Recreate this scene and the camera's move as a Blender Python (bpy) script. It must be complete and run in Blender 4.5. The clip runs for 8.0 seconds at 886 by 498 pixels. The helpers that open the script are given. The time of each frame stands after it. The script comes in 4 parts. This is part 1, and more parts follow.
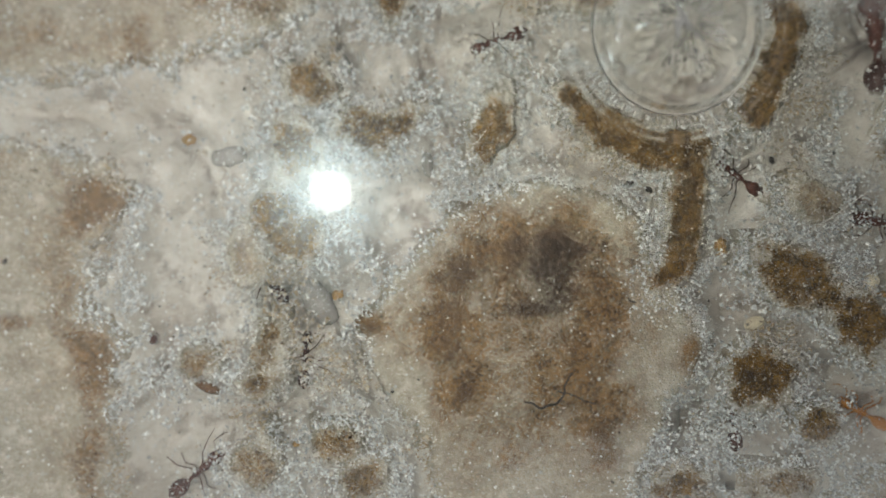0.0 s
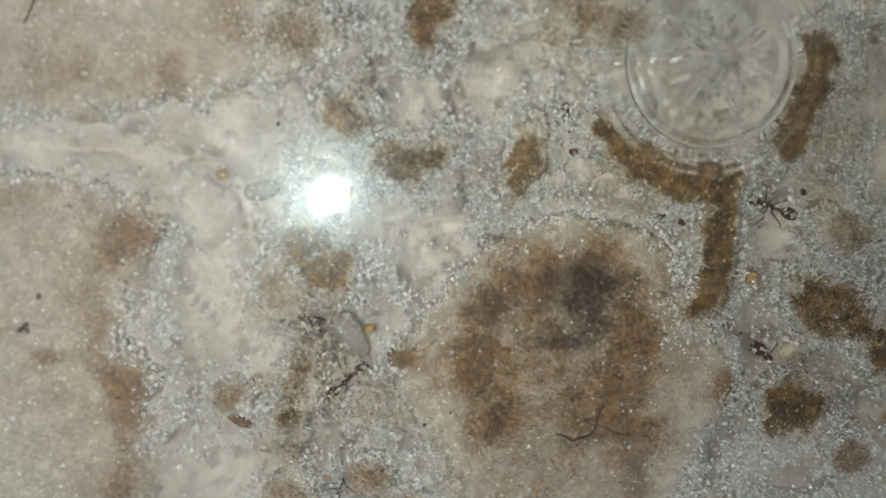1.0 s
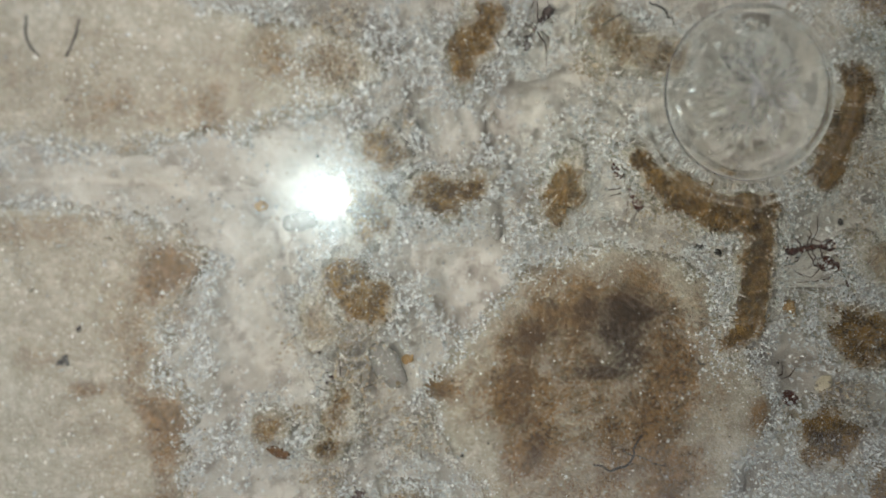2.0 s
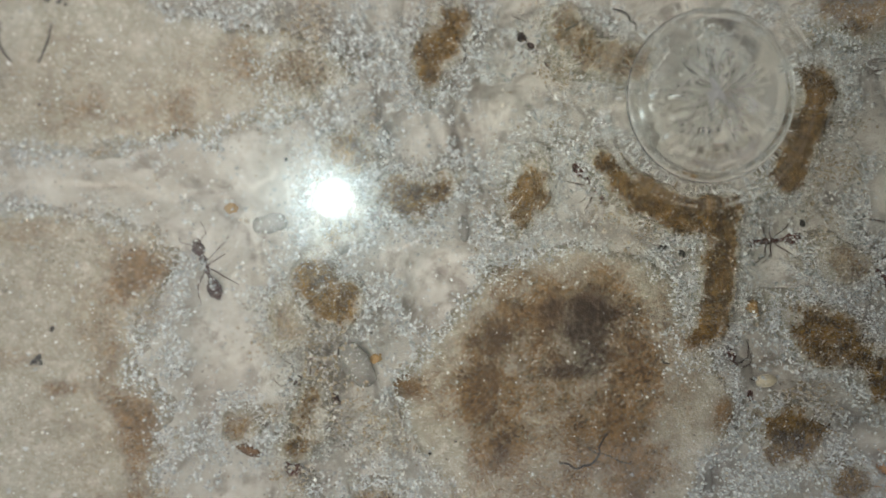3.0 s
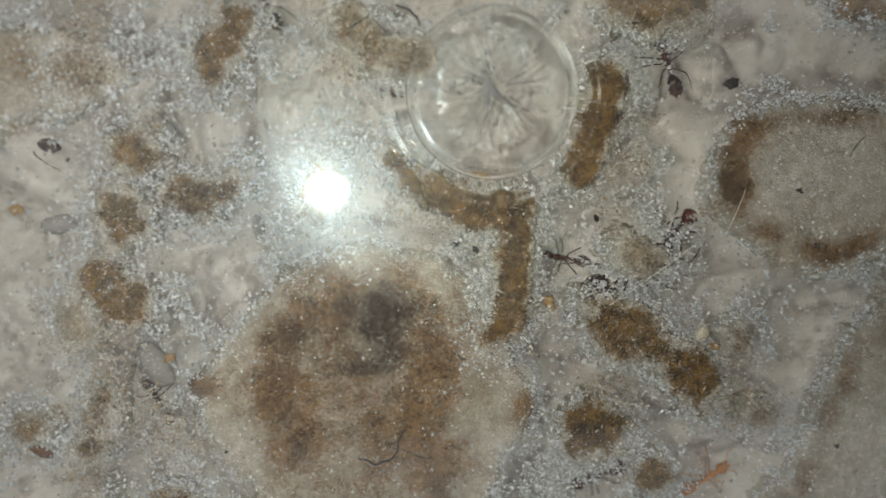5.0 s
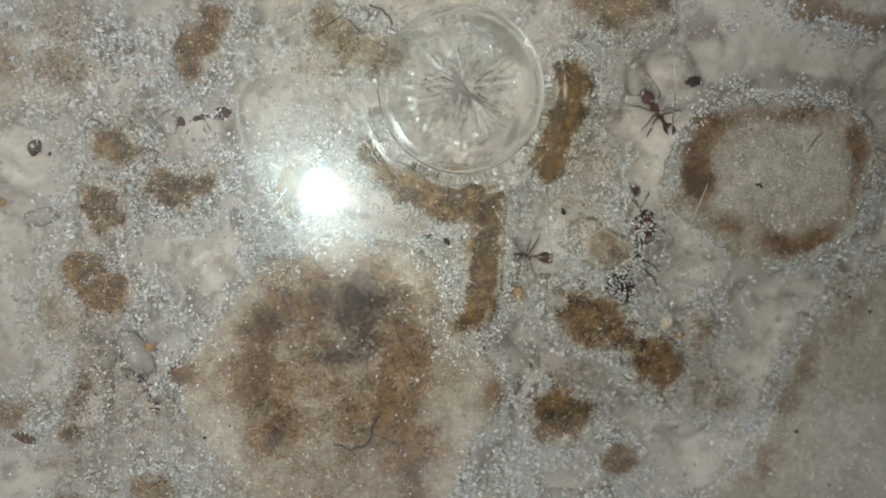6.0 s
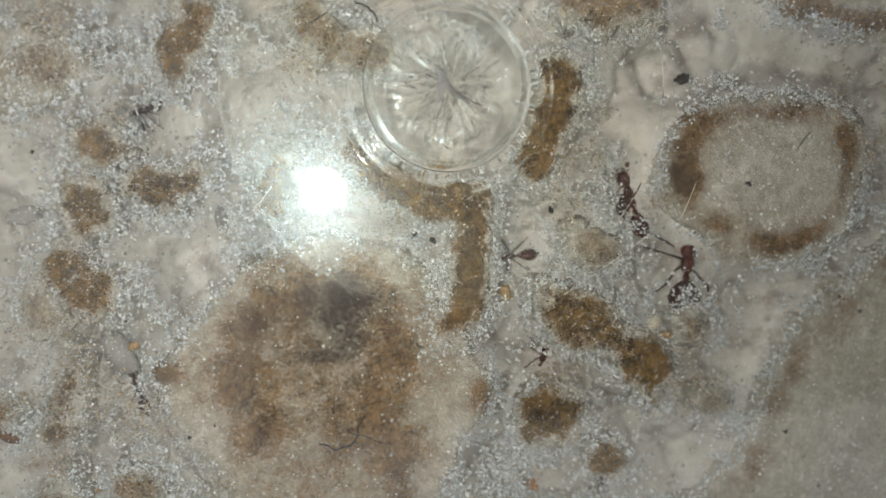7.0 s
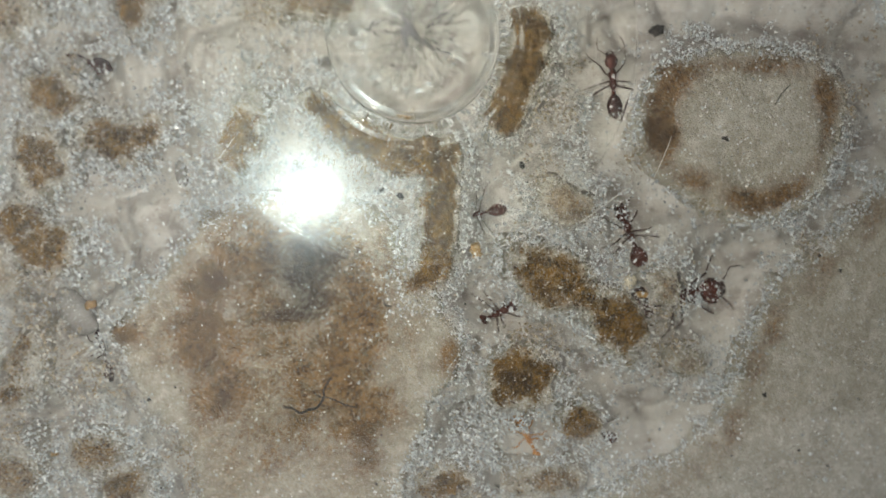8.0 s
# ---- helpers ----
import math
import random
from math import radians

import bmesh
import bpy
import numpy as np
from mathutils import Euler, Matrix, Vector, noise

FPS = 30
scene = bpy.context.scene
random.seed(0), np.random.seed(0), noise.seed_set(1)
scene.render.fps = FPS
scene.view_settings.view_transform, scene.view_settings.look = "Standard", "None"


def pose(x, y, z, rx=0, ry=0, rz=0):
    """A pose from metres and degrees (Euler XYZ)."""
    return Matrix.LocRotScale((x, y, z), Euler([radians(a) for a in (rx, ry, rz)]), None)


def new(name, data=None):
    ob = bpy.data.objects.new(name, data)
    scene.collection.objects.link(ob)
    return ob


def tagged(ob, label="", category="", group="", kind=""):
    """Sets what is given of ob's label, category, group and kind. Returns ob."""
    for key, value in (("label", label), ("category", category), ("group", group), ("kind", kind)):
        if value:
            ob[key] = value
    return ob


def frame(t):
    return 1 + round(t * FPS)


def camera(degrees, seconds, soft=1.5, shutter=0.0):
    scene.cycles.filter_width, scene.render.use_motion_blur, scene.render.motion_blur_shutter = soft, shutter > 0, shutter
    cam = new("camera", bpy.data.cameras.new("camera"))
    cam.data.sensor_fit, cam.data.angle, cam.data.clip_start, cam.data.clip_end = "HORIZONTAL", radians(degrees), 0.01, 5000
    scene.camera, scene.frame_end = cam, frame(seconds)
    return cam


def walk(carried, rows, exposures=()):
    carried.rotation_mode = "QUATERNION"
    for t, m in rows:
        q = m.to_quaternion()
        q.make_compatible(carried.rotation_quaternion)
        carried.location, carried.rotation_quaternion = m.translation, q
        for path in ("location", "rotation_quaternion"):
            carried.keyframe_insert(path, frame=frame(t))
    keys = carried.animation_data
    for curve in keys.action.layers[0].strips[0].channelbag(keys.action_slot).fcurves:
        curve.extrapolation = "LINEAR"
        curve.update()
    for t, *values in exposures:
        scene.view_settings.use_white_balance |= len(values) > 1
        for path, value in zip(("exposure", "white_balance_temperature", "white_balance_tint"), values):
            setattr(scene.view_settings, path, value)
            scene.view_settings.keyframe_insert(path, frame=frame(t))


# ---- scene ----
MM = 0.001
PANE = 2.0            # thickness of the glass cover, mm
LIFT = pose(0, 0, 0.00067)   # the glass makes what lies under it look nearer

cam = camera(65.0, 8.0, soft=1.65, shutter=0.35)
# a close-up lens with a fixed focus: sharp at about 60 mm, softer when the phone comes nearer
cam.data.dof.use_dof = True
cam.data.dof.focus_distance = 0.0598
cam.data.dof.aperture_fstop = 11.0
PATH = [
    (0.0, pose(0.00000, 0.00000, 0.05650, -5.05, -3.80, 0.00)),
    (0.5, pose(-0.00055, 0.00086, 0.05640, -4.83, -3.73, -0.02)),
    (1.0, pose(-0.00255, 0.00242, 0.05612, -4.76, -3.73, -0.10)),
    (1.5, pose(-0.00504, 0.00395, 0.05565, -4.64, -3.90, -0.12)),
    (1.7, pose(-0.00567, 0.00448, 0.05546, -4.51, -3.75, -0.14)),
    (2.8, pose(-0.00388, 0.00486, 0.05715, -4.51, -3.70, -0.21)),
    (3.0, pose(-0.00279, 0.00477, 0.05693, -4.39, -3.53, -0.22)),
    (3.5, pose(0.00051, 0.00501, 0.05615, -4.52, -3.45, -0.35)),
    (4.0, pose(0.00577, 0.00461, 0.05505, -4.37, -3.84, -0.54)),
    (4.5, pose(0.01136, 0.00506, 0.05556, -4.72, -4.07, -0.69)),
    (5.0, pose(0.01395, 0.00506, 0.05812, -4.97, -4.18, -0.82)),
    (5.2, pose(0.01459, 0.00458, 0.05903, -4.94, -4.39, -0.62)),
    (6.3, pose(0.01603, 0.00448, 0.06040, -4.96, -4.75, -0.81)),
    (6.5, pose(0.01645, 0.00454, 0.06046, -5.03, -4.63, -0.77)),
    (7.0, pose(0.01694, 0.00452, 0.05998, -5.13, -4.65, -0.75)),
    (7.5, pose(0.01817, 0.00302, 0.05929, -4.92, -4.76, -0.80)),
    (8.0, pose(0.01945, 0.00053, 0.05875, -5.04, -4.91, -0.80)),
]
WAY = [(t, LIFT @ m) for t, m in PATH]
walk(cam, WAY, [(0.0, 0.08), (1.0, 0.08), (3.5, 0.06), (4.0, 0.0), (4.5, -0.15), (5.0, -0.12), (5.2, -0.08), (6.3, 0.06), (8.0, 0.12)])

# ---- light: the room's faint light; the phone with its torch is a moving thing further down ----
world = bpy.data.worlds.new("room_light")
scene.world = world
world.use_nodes = True
world.node_tree.nodes["Background"].inputs[0].default_value = (1.0, 0.98, 0.94, 1)
world.node_tree.nodes["Background"].inputs[1].default_value = 0.46
LENS_STRENGTH = 680.0
TORCH_STRENGTH = 400.0


# ---- materials ----
def material(name):
    m = bpy.data.materials.new(name)
    m.use_nodes = True
    nt = m.node_tree
    return m, nt, nt.nodes["Principled BSDF"]


def add(nt, kind, **inputs):
    n = nt.nodes.new(kind)
    for key, value in inputs.items():
        n.inputs[key.replace("_", " ")].default_value = value
    return n


def link(nt, a, b):
    nt.links.new(a, b)


def ramp(nt, source, stops):
    r = nt.nodes.new("ShaderNodeValToRGB")
    while len(r.color_ramp.elements) < len(stops):
        r.color_ramp.elements.new(0.5)
    for e, (p, c) in zip(r.color_ramp.elements, stops):
        e.position, e.color = p, (*c, 1)
    link(nt, source, r.inputs[0])
    return r.outputs[0]


def mix(nt, fac, a, b, blend="MIX"):
    n = nt.nodes.new("ShaderNodeMix")
    n.data_type, n.blend_type = "RGBA", blend
    for value, slot in ((fac, n.inputs[0]), (a, n.inputs[6]), (b, n.inputs[7])):
        if isinstance(value, (int, float)):
            slot.default_value = value
        elif isinstance(value, tuple):
            slot.default_value = (*value, 1)
        else:
            link(nt, value, slot)
    return n.outputs[2]


def math_node(nt, op, a, b=0.0, clamp=False):
    n = nt.nodes.new("ShaderNodeMath")
    n.operation, n.use_clamp = op, clamp
    for value, slot in ((a, n.inputs[0]), (b, n.inputs[1])):
        if isinstance(value, (int, float)):
            slot.default_value = value
        else:
            link(nt, value, slot)
    return n.outputs[0]


def noise_tex(nt, scale, detail=4.0, rough=0.55):
    geo = nt.nodes.new("ShaderNodeNewGeometry")
    n = add(nt, "ShaderNodeTexNoise", Scale=scale, Detail=detail, Roughness=rough)
    link(nt, geo.outputs["Position"], n.inputs["Vector"])
    return n


def cells(nt, scale):
    geo = nt.nodes.new("ShaderNodeNewGeometry")
    n = add(nt, "ShaderNodeTexVoronoi", Scale=scale)
    link(nt, geo.outputs["Position"], n.inputs["Vector"])
    return n


def bump(nt, bsdf, height, depth, strength=1.0):
    b = add(nt, "ShaderNodeBump", Strength=strength, Distance=depth)
    link(nt, height, b.inputs["Height"])
    link(nt, b.outputs[0], bsdf.inputs["Normal"])
    return b


def stained_sand(name, pale, clean, brown, sooty):
    """Packed sand and plaster: single grains, pale blotches, brown stain where the mesh carries it."""
    m, nt, bs = material(name)
    v = cells(nt, 5200)
    sep = nt.nodes.new("ShaderNodeSeparateColor")
    link(nt, v.outputs["Color"], sep.inputs[0])
    big = noise_tex(nt, 260, 5).outputs[0]
    mid = noise_tex(nt, 1500, 4, 0.65).outputs[0]
    base = mix(nt, ramp(nt, big, [(0.32, (0, 0, 0)), (0.68, (1, 1, 1))]), pale, clean)
    base = mix(nt, ramp(nt, sep.outputs[0], [(0.0, (0, 0, 0)), (0.74, (0.05, 0.05, 0.05)), (1.0, (0.6, 0.6, 0.6))]), base, (0.80, 0.79, 0.75))
    base = mix(nt, ramp(nt, sep.outputs[1], [(0.70, (0, 0, 0)), (1.0, (0.5, 0.5, 0.5))]), base, (0.26, 0.20, 0.13))
    base = mix(nt, ramp(nt, mid, [(0.30, (0.38, 0.38, 0.38)), (0.55, (0, 0, 0))]), base, (0.33, 0.28, 0.21))
    cloud = noise_tex(nt, 900, 6, 0.6).outputs[0]
    base = mix(nt, ramp(nt, cloud, [(0.40, (0.32, 0.32, 0.32)), (0.52, (0, 0, 0))]), base, (0.30, 0.27, 0.22))
    base = mix(nt, ramp(nt, cloud, [(0.52, (0, 0, 0)), (0.66, (0.35, 0.35, 0.35))]), base, (0.68, 0.675, 0.64))
    at = nt.nodes.new("ShaderNodeAttribute")
    at.attribute_name = "stain"
    patchy = noise_tex(nt, 620, 5, 0.7).outputs[0]
    base = mix(nt, ramp(nt, patchy, [(0.36, (0.5, 0.5, 0.5)), (0.5, (0, 0, 0))]), base, (0.34, 0.305, 0.25))
    base = mix(nt, ramp(nt, patchy, [(0.54, (0, 0, 0)), (0.72, (0.55, 0.55, 0.55))]), base, (0.72, 0.71, 0.67))
    # the stain takes single grains first: a fine scatter at its edge, dark and golden grains inside it
    grit = noise_tex(nt, 4200, 3, 0.7).outputs[0]
    scatter = math_node(nt, "ADD", math_node(nt, "MULTIPLY", math_node(nt, "SUBTRACT", grit, 0.5), 1.3), math_node(nt, "ADD", math_node(nt, "MULTIPLY", math_node(nt, "SUBTRACT", sep.outputs[2], 0.5), 0.5), math_node(nt, "MULTIPLY", math_node(nt, "SUBTRACT", mid, 0.5), 0.7)))
    fac = math_node(nt, "MULTIPLY", at.outputs["Fac"], math_node(nt, "ADD", 1.35, math_node(nt, "MULTIPLY", scatter, 1.9)), True)
    tone = math_node(nt, "ADD", math_node(nt, "MULTIPLY", grit, 0.7), math_node(nt, "ADD", math_node(nt, "MULTIPLY", patchy, 0.7), math_node(nt, "MULTIPLY", sep.outputs[0], 0.25)))
    deep = tuple(c * k for c, k in zip(brown, (0.20, 0.17, 0.16)))
    gold = tuple(c * k for c, k in zip(brown, (1.85, 1.9, 2.0)))
    inner = ramp(nt, tone, [(0.56, deep), (0.80, brown), (1.0, gold)])
    col = mix(nt, fac, base, inner)
    soot = nt.nodes.new("ShaderNodeAttribute")
    soot.attribute_name = "soot"
    col = mix(nt, math_node(nt, "MULTIPLY", soot.outputs["Fac"], math_node(nt, "ADD", 0.95, scatter), True), col, sooty)
    link(nt, col, bs.inputs["Base Color"])
    link(nt, ramp(nt, sep.outputs[1], [(0.0, (0.28, 0.28, 0.28)), (0.25, (0.62, 0.62, 0.62)), (1.0, (0.85, 0.85, 0.85))]), bs.inputs["Roughness"])
    h = math_node(nt, "ADD", math_node(nt, "MULTIPLY", v.outputs["Distance"], -1.0), mid)
    bump(nt, bs, h, 0.00012, 0.6)
    return m


BROWN = (0.145, 0.080, 0.015)      # the mounds' golden brown
DUN = (0.150, 0.089, 0.037)        # the walls' paler stain
sand_wall = stained_sand("packed_sand", (0.355, 0.338, 0.28), (0.50, 0.50, 0.45), DUN, (0.040, 0.024, 0.014))
sand_mound = stained_sand("stained_sand", (0.38, 0.355, 0.30), (0.53, 0.525, 0.475), BROWN, (0.030, 0.016, 0.005))


def floor_material():
    m, nt, bs = material("chamber_plaster")
    big = noise_tex(nt, 190, 4).outputs[0]
    fine = noise_tex(nt, 1300, 5).outputs[0]
    spot = cells(nt, 700)
    base = ramp(nt, big, [(0.3, (0.49, 0.465, 0.43)), (0.55, (0.60, 0.59, 0.56)), (0.75, (0.68, 0.675, 0.655))])
    base = mix(nt, ramp(nt, fine, [(0.32, (0.4, 0.4, 0.4)), (0.55, (0, 0, 0))]), base, (0.42, 0.37, 0.32))
    base = mix(nt, ramp(nt, spot.outputs["Distance"], [(0.03, (0.3, 0.3, 0.3)), (0.11, (0, 0, 0))]), base, (0.36, 0.28, 0.2))
    # random dark patches put the chambers' shadowed hollows into the plaster's colour
    shade_patches = noise_tex(nt, 330, 4, 0.6).outputs[0]
    base = mix(nt, ramp(nt, shade_patches, [(0.36, (0.65, 0.65, 0.65)), (0.47, (0, 0, 0))]), base, (0.24, 0.20, 0.18))
    link(nt, base, bs.inputs["Base Color"])
    bs.inputs["Roughness"].default_value = 0.55
    bump(nt, bs, fine, 0.0002, 0.5)
    return m


floor_mat = floor_material()


def grain_material(name, stops, rough, dark, light):
    m, nt, bs = material(name)
    geo = nt.nodes.new("ShaderNodeNewGeometry")
    col = ramp(nt, geo.outputs["Random Per Island"], stops)
    n = noise_tex(nt, 6000, 2).outputs[0]
    col = mix(nt, ramp(nt, n, [(0.3, (0.3, 0.3, 0.3)), (0.6, (0, 0, 0))]), col, (0.40, 0.38, 0.35))
    at = nt.nodes.new("ShaderNodeAttribute")
    at.attribute_name = "stain"
    # single grains differ most, broader patches less
    shade = math_node(nt, "ADD", math_node(nt, "MULTIPLY", geo.outputs["Random Per Island"], 0.75), math_node(nt, "SUBTRACT", math_node(nt, "MULTIPLY", noise_tex(nt, 900, 4, 0.65).outputs[0], 4.4), 2.2), True)
    col = mix(nt, math_node(nt, "MULTIPLY", at.outputs["Fac"], 1.7, True), col, mix(nt, shade, dark, light))
    link(nt, col, bs.inputs["Base Color"])
    rg = ramp(nt, geo.outputs["Random Per Island"], [(0.0, (rough[0],) * 3), (1.0, (rough[1],) * 3)])
    link(nt, mix(nt, at.outputs["Fac"], rg, (0.7, 0.7, 0.7)), bs.inputs["Roughness"])
    bs.inputs["IOR"].default_value = 1.5
    return m


quartz = grain_material("quartz_grains", [(0.0, (0.33, 0.35, 0.37)), (0.3, (0.50, 0.545, 0.575)), (0.7, (0.65, 0.70, 0.73)), (1.0, (0.88, 0.91, 0.93))], (0.05, 0.42), (0.30, 0.23, 0.15), (0.52, 0.45, 0.34))
PALE_STOPS = [(0.0, (0.36, 0.34, 0.285)), (0.4, (0.45, 0.44, 0.385)), (0.9, (0.54, 0.535, 0.49)), (1.0, (0.90, 0.90, 0.88))]
wall_grain = grain_material("embedded_grains", PALE_STOPS, (0.03, 0.6), (0.060, 0.034, 0.017), (0.27, 0.172, 0.095))
CRUST_STOPS = [(0.0, (0.36, 0.355, 0.33)), (0.4, (0.51, 0.515, 0.50)), (0.85, (0.64, 0.655, 0.645)), (1.0, (0.85, 0.87, 0.87))]
crust_grain = grain_material("crust_grains", CRUST_STOPS, (0.1, 0.6), (0.032, 0.016, 0.003), (0.310, 0.188, 0.048))


def glass_material(name, haze, haze_rough, ior=1.49, tint=(1, 1, 1)):
    m = bpy.data.materials.new(name)
    m.use_nodes = True
    nt = m.node_tree
    nt.nodes.remove(nt.nodes["Principled BSDF"])
    g = add(nt, "ShaderNodeBsdfGlass", IOR=ior, Roughness=0.0)
    g.inputs["Color"].default_value = (*tint, 1)
    s = add(nt, "ShaderNodeBsdfGlossy", Roughness=haze_rough)
    s.inputs["Color"].default_value = (0.66, 0.86, 1.0, 1)
    smear = noise_tex(nt, 120, 4).outputs[0]
    fac = math_node(nt, "MULTIPLY", smear, haze * 2)
    mx = nt.nodes.new("ShaderNodeMixShader")
    link(nt, fac, mx.inputs[0])
    link(nt, g.outputs[0], mx.inputs[1])
    link(nt, s.outputs[0], mx.inputs[2])
    link(nt, mx.outputs[0], nt.nodes["Material Output"].inputs[0])
    return m


pane_glass = glass_material("smeared_glass", 0.024, 0.24)
dome_plastic = glass_material("clear_worn_plastic", 0.045, 0.18, 1.47, (0.99, 0.985, 0.97))
cup_plastic = glass_material("clear_soft_plastic", 0.004, 0.25, 1.47, (0.99, 0.99, 0.98))


def plain(name, dark, light, rough, scale=900, depth=0.00004, coat=0.0, trans=0.0):
    m, nt, bs = material(name)
    n = noise_tex(nt, scale, 5).outputs[0]
    link(nt, ramp(nt, n, [(0.3, dark), (0.7, light)]), bs.inputs["Base Color"])
    bs.inputs["Roughness"].default_value = rough
    bs.inputs["Coat Weight"].default_value = coat
    if trans:
        bs.inputs["Transmission Weight"].default_value = trans
    bump(nt, bs, n, depth, 0.6)
    return m


ant_red = plain("red_brown_chitin", (0.050, 0.012, 0.008), (0.115, 0.024, 0.011), 0.28, 1500, 0.00002, 0.4)
ant_dark = plain("dark_brown_chitin", (0.035, 0.014, 0.012), (0.075, 0.026, 0.02), 0.35, 1500, 0.00002, 0.3)
ant_leg = plain("leg_chitin", (0.055, 0.032, 0.028), (0.11, 0.06, 0.05), 0.4, 1500, 0.00001)
callow_skin = plain("pale_orange_chitin", (0.42, 0.16, 0.03), (0.58, 0.26, 0.06), 0.35, 1500, 0.00002, 0.3)
cream = plain("cream_silk", (0.62, 0.56, 0.42), (0.74, 0.69, 0.56), 0.5, 1200)
larva_skin = plain("larva_skin", (0.44, 0.43, 0.41), (0.55, 0.54, 0.53), 0.2, 1000, 0.00005, 0.5, 0.35)
nub_mat = plain("milky_plastic", (0.50, 0.51, 0.51), (0.66, 0.67, 0.67), 0.2, 1200, 0.00003, 0.3, 0.5)
amber = plain("amber_crumb", (0.27, 0.15, 0.05), (0.44, 0.29, 0.12), 0.45, 2600, 0.0001)
husk_mat = plain("seed_husk", (0.055, 0.022, 0.006), (0.17, 0.08, 0.022), 0.75, 2200)
soot_mat = plain("black_crumb", (0.012, 0.011, 0.010), (0.05, 0.045, 0.04), 0.6)
torch_case = plain("grey_phone_plastic", (0.10, 0.10, 0.10), (0.14, 0.14, 0.14), 0.5)
lamp_mat = bpy.data.materials.new("torch_light")
lamp_mat.use_nodes = True
lamp_nt = lamp_mat.node_tree
lamp_nt.nodes.remove(lamp_nt.nodes["Principled BSDF"])
lamp_em = add(lamp_nt, "ShaderNodeEmission", Strength=LENS_STRENGTH)
lamp_em.inputs["Color"].default_value = (1.0, 0.962, 0.83, 1)
lamp_co = lamp_nt.nodes.new("ShaderNodeTexCoord")
lamp_len = lamp_nt.nodes.new("ShaderNodeVectorMath")
lamp_len.operation = "LENGTH"
link(lamp_nt, lamp_co.outputs["Object"], lamp_len.inputs[0])
lamp_edge = math_node(lamp_nt, "SUBTRACT", 1.0, math_node(lamp_nt, "DIVIDE", lamp_len.outputs["Value"], 0.0078), True)
link(lamp_nt, math_node(lamp_nt, "MULTIPLY", math_node(lamp_nt, "POWER", lamp_edge, 11.0), LENS_STRENGTH), lamp_em.inputs["Strength"])
link(lamp_nt, lamp_em.outputs[0], lamp_nt.nodes["Material Output"].inputs[0])
diode_mat = bpy.data.materials.new("diode_light")
diode_mat.use_nodes = True
diode_nt = diode_mat.node_tree
diode_nt.nodes.remove(diode_nt.nodes["Principled BSDF"])
diode_em = add(diode_nt, "ShaderNodeEmission", Strength=TORCH_STRENGTH)
diode_em.inputs["Color"].default_value = (1.0, 0.962, 0.83, 1)
link(diode_nt, diode_em.outputs[0], diode_nt.nodes["Material Output"].inputs[0])


# ---- plan, in mm: packed sand that touches the glass, and the open chambers between ----
WALLS = {
    "wall_1": [(-53.5, 36.0), (-25.4, 32.9), (-22.9, 20.3), (-20.4, 18.8), (-17.4, 18.6), (-13.4, 17.8), (-8.5, 16.3), (-6.5, 14.3), (-10.4, 12.0), (-15.4, 10.9), (-22.0, 9.1), (-28.6, 8.5), (-35.0, 8.7), (-55.7, 8.9)],
    "wall_2": [(-56.2, 3.7), (-35.3, 3.2), (-31.0, 3.6), (-25.8, 2.5), (-22.8, 1.2), (-21.0, -0.6), (-22.5, -2.9), (-25.0, -4.7), (-23.9, -7.5), (-25.4, -10.3), (-23.0, -11.3), (-22.7, -16.0), (-23.1, -20.8), (-24.0, -33.1), (-24.0, -44.0), (-56.0, -44.0)],
    "wall_3": [(-3.2, -11.3), (-0.2, -7.6), (2.6, -4.8), (4.4, -2.0), (8.1, -0.3), (11.8, 0.5), (16.5, 0.0), (19.9, -2.5), (21.4, -5.4), (23.5, -8.7), (25.5, -12.6), (25.6, -15.5), (23.3, -18.4), (21.9, -21.4), (20.0, -25.3), (20.7, -32.4), (23.5, -44.0), (0.6, -44.0), (4.0, -26.8), (2.5, -22.9), (1.4, -19.9), (-0.7, -17.0), (-2.1, -14.1)],
    "wall_4": [(60.2, 4.9), (60.0, 8.3), (57.7, 11.1), (53.0, 12.0), (47.5, 11.7), (43.9, 10.3), (41.9, 7.8), (41.4, 4.3), (43.0, 1.8), (46.5, -1.0), (50.4, -2.6), (54.4, -2.7), (58.4, 0.0)],
    "wall_5": [(64.0, -0.3), (59.5, -4.8), (54.9, -8.2), (51.9, -12.7), (50.4, -17.3), (48.9, -21.9), (45.3, -24.3), (40.6, -26.2), (37.5, -28.1), (36.0, -44.0), (82.0, -44.0), (82.0, 9.1)],
    "wall_6": [(49.2, 22.2), (53.2, 19.4), (57.4, 18.2), (61.1, 17.6), (82.0, 16.4), (82.0, 36.0), (48.1, 36.0)],
}
WALL_LABELS = {
    "wall_1": "pale beige packed sand wall with faint brown stains against the glass",
    "wall_2": "pale sand wall with rusty edge stains beside the grainy chamber",
    "wall_3": "broad packed sand wall with a dark brown domed stain",
    "wall_4": "round sand island with a broken brown rim",
    "wall_5": "smooth grey sand wall with a thin brown line along its edge",
    "wall_6": "sand wall with a dark brown streak along its edge",
}
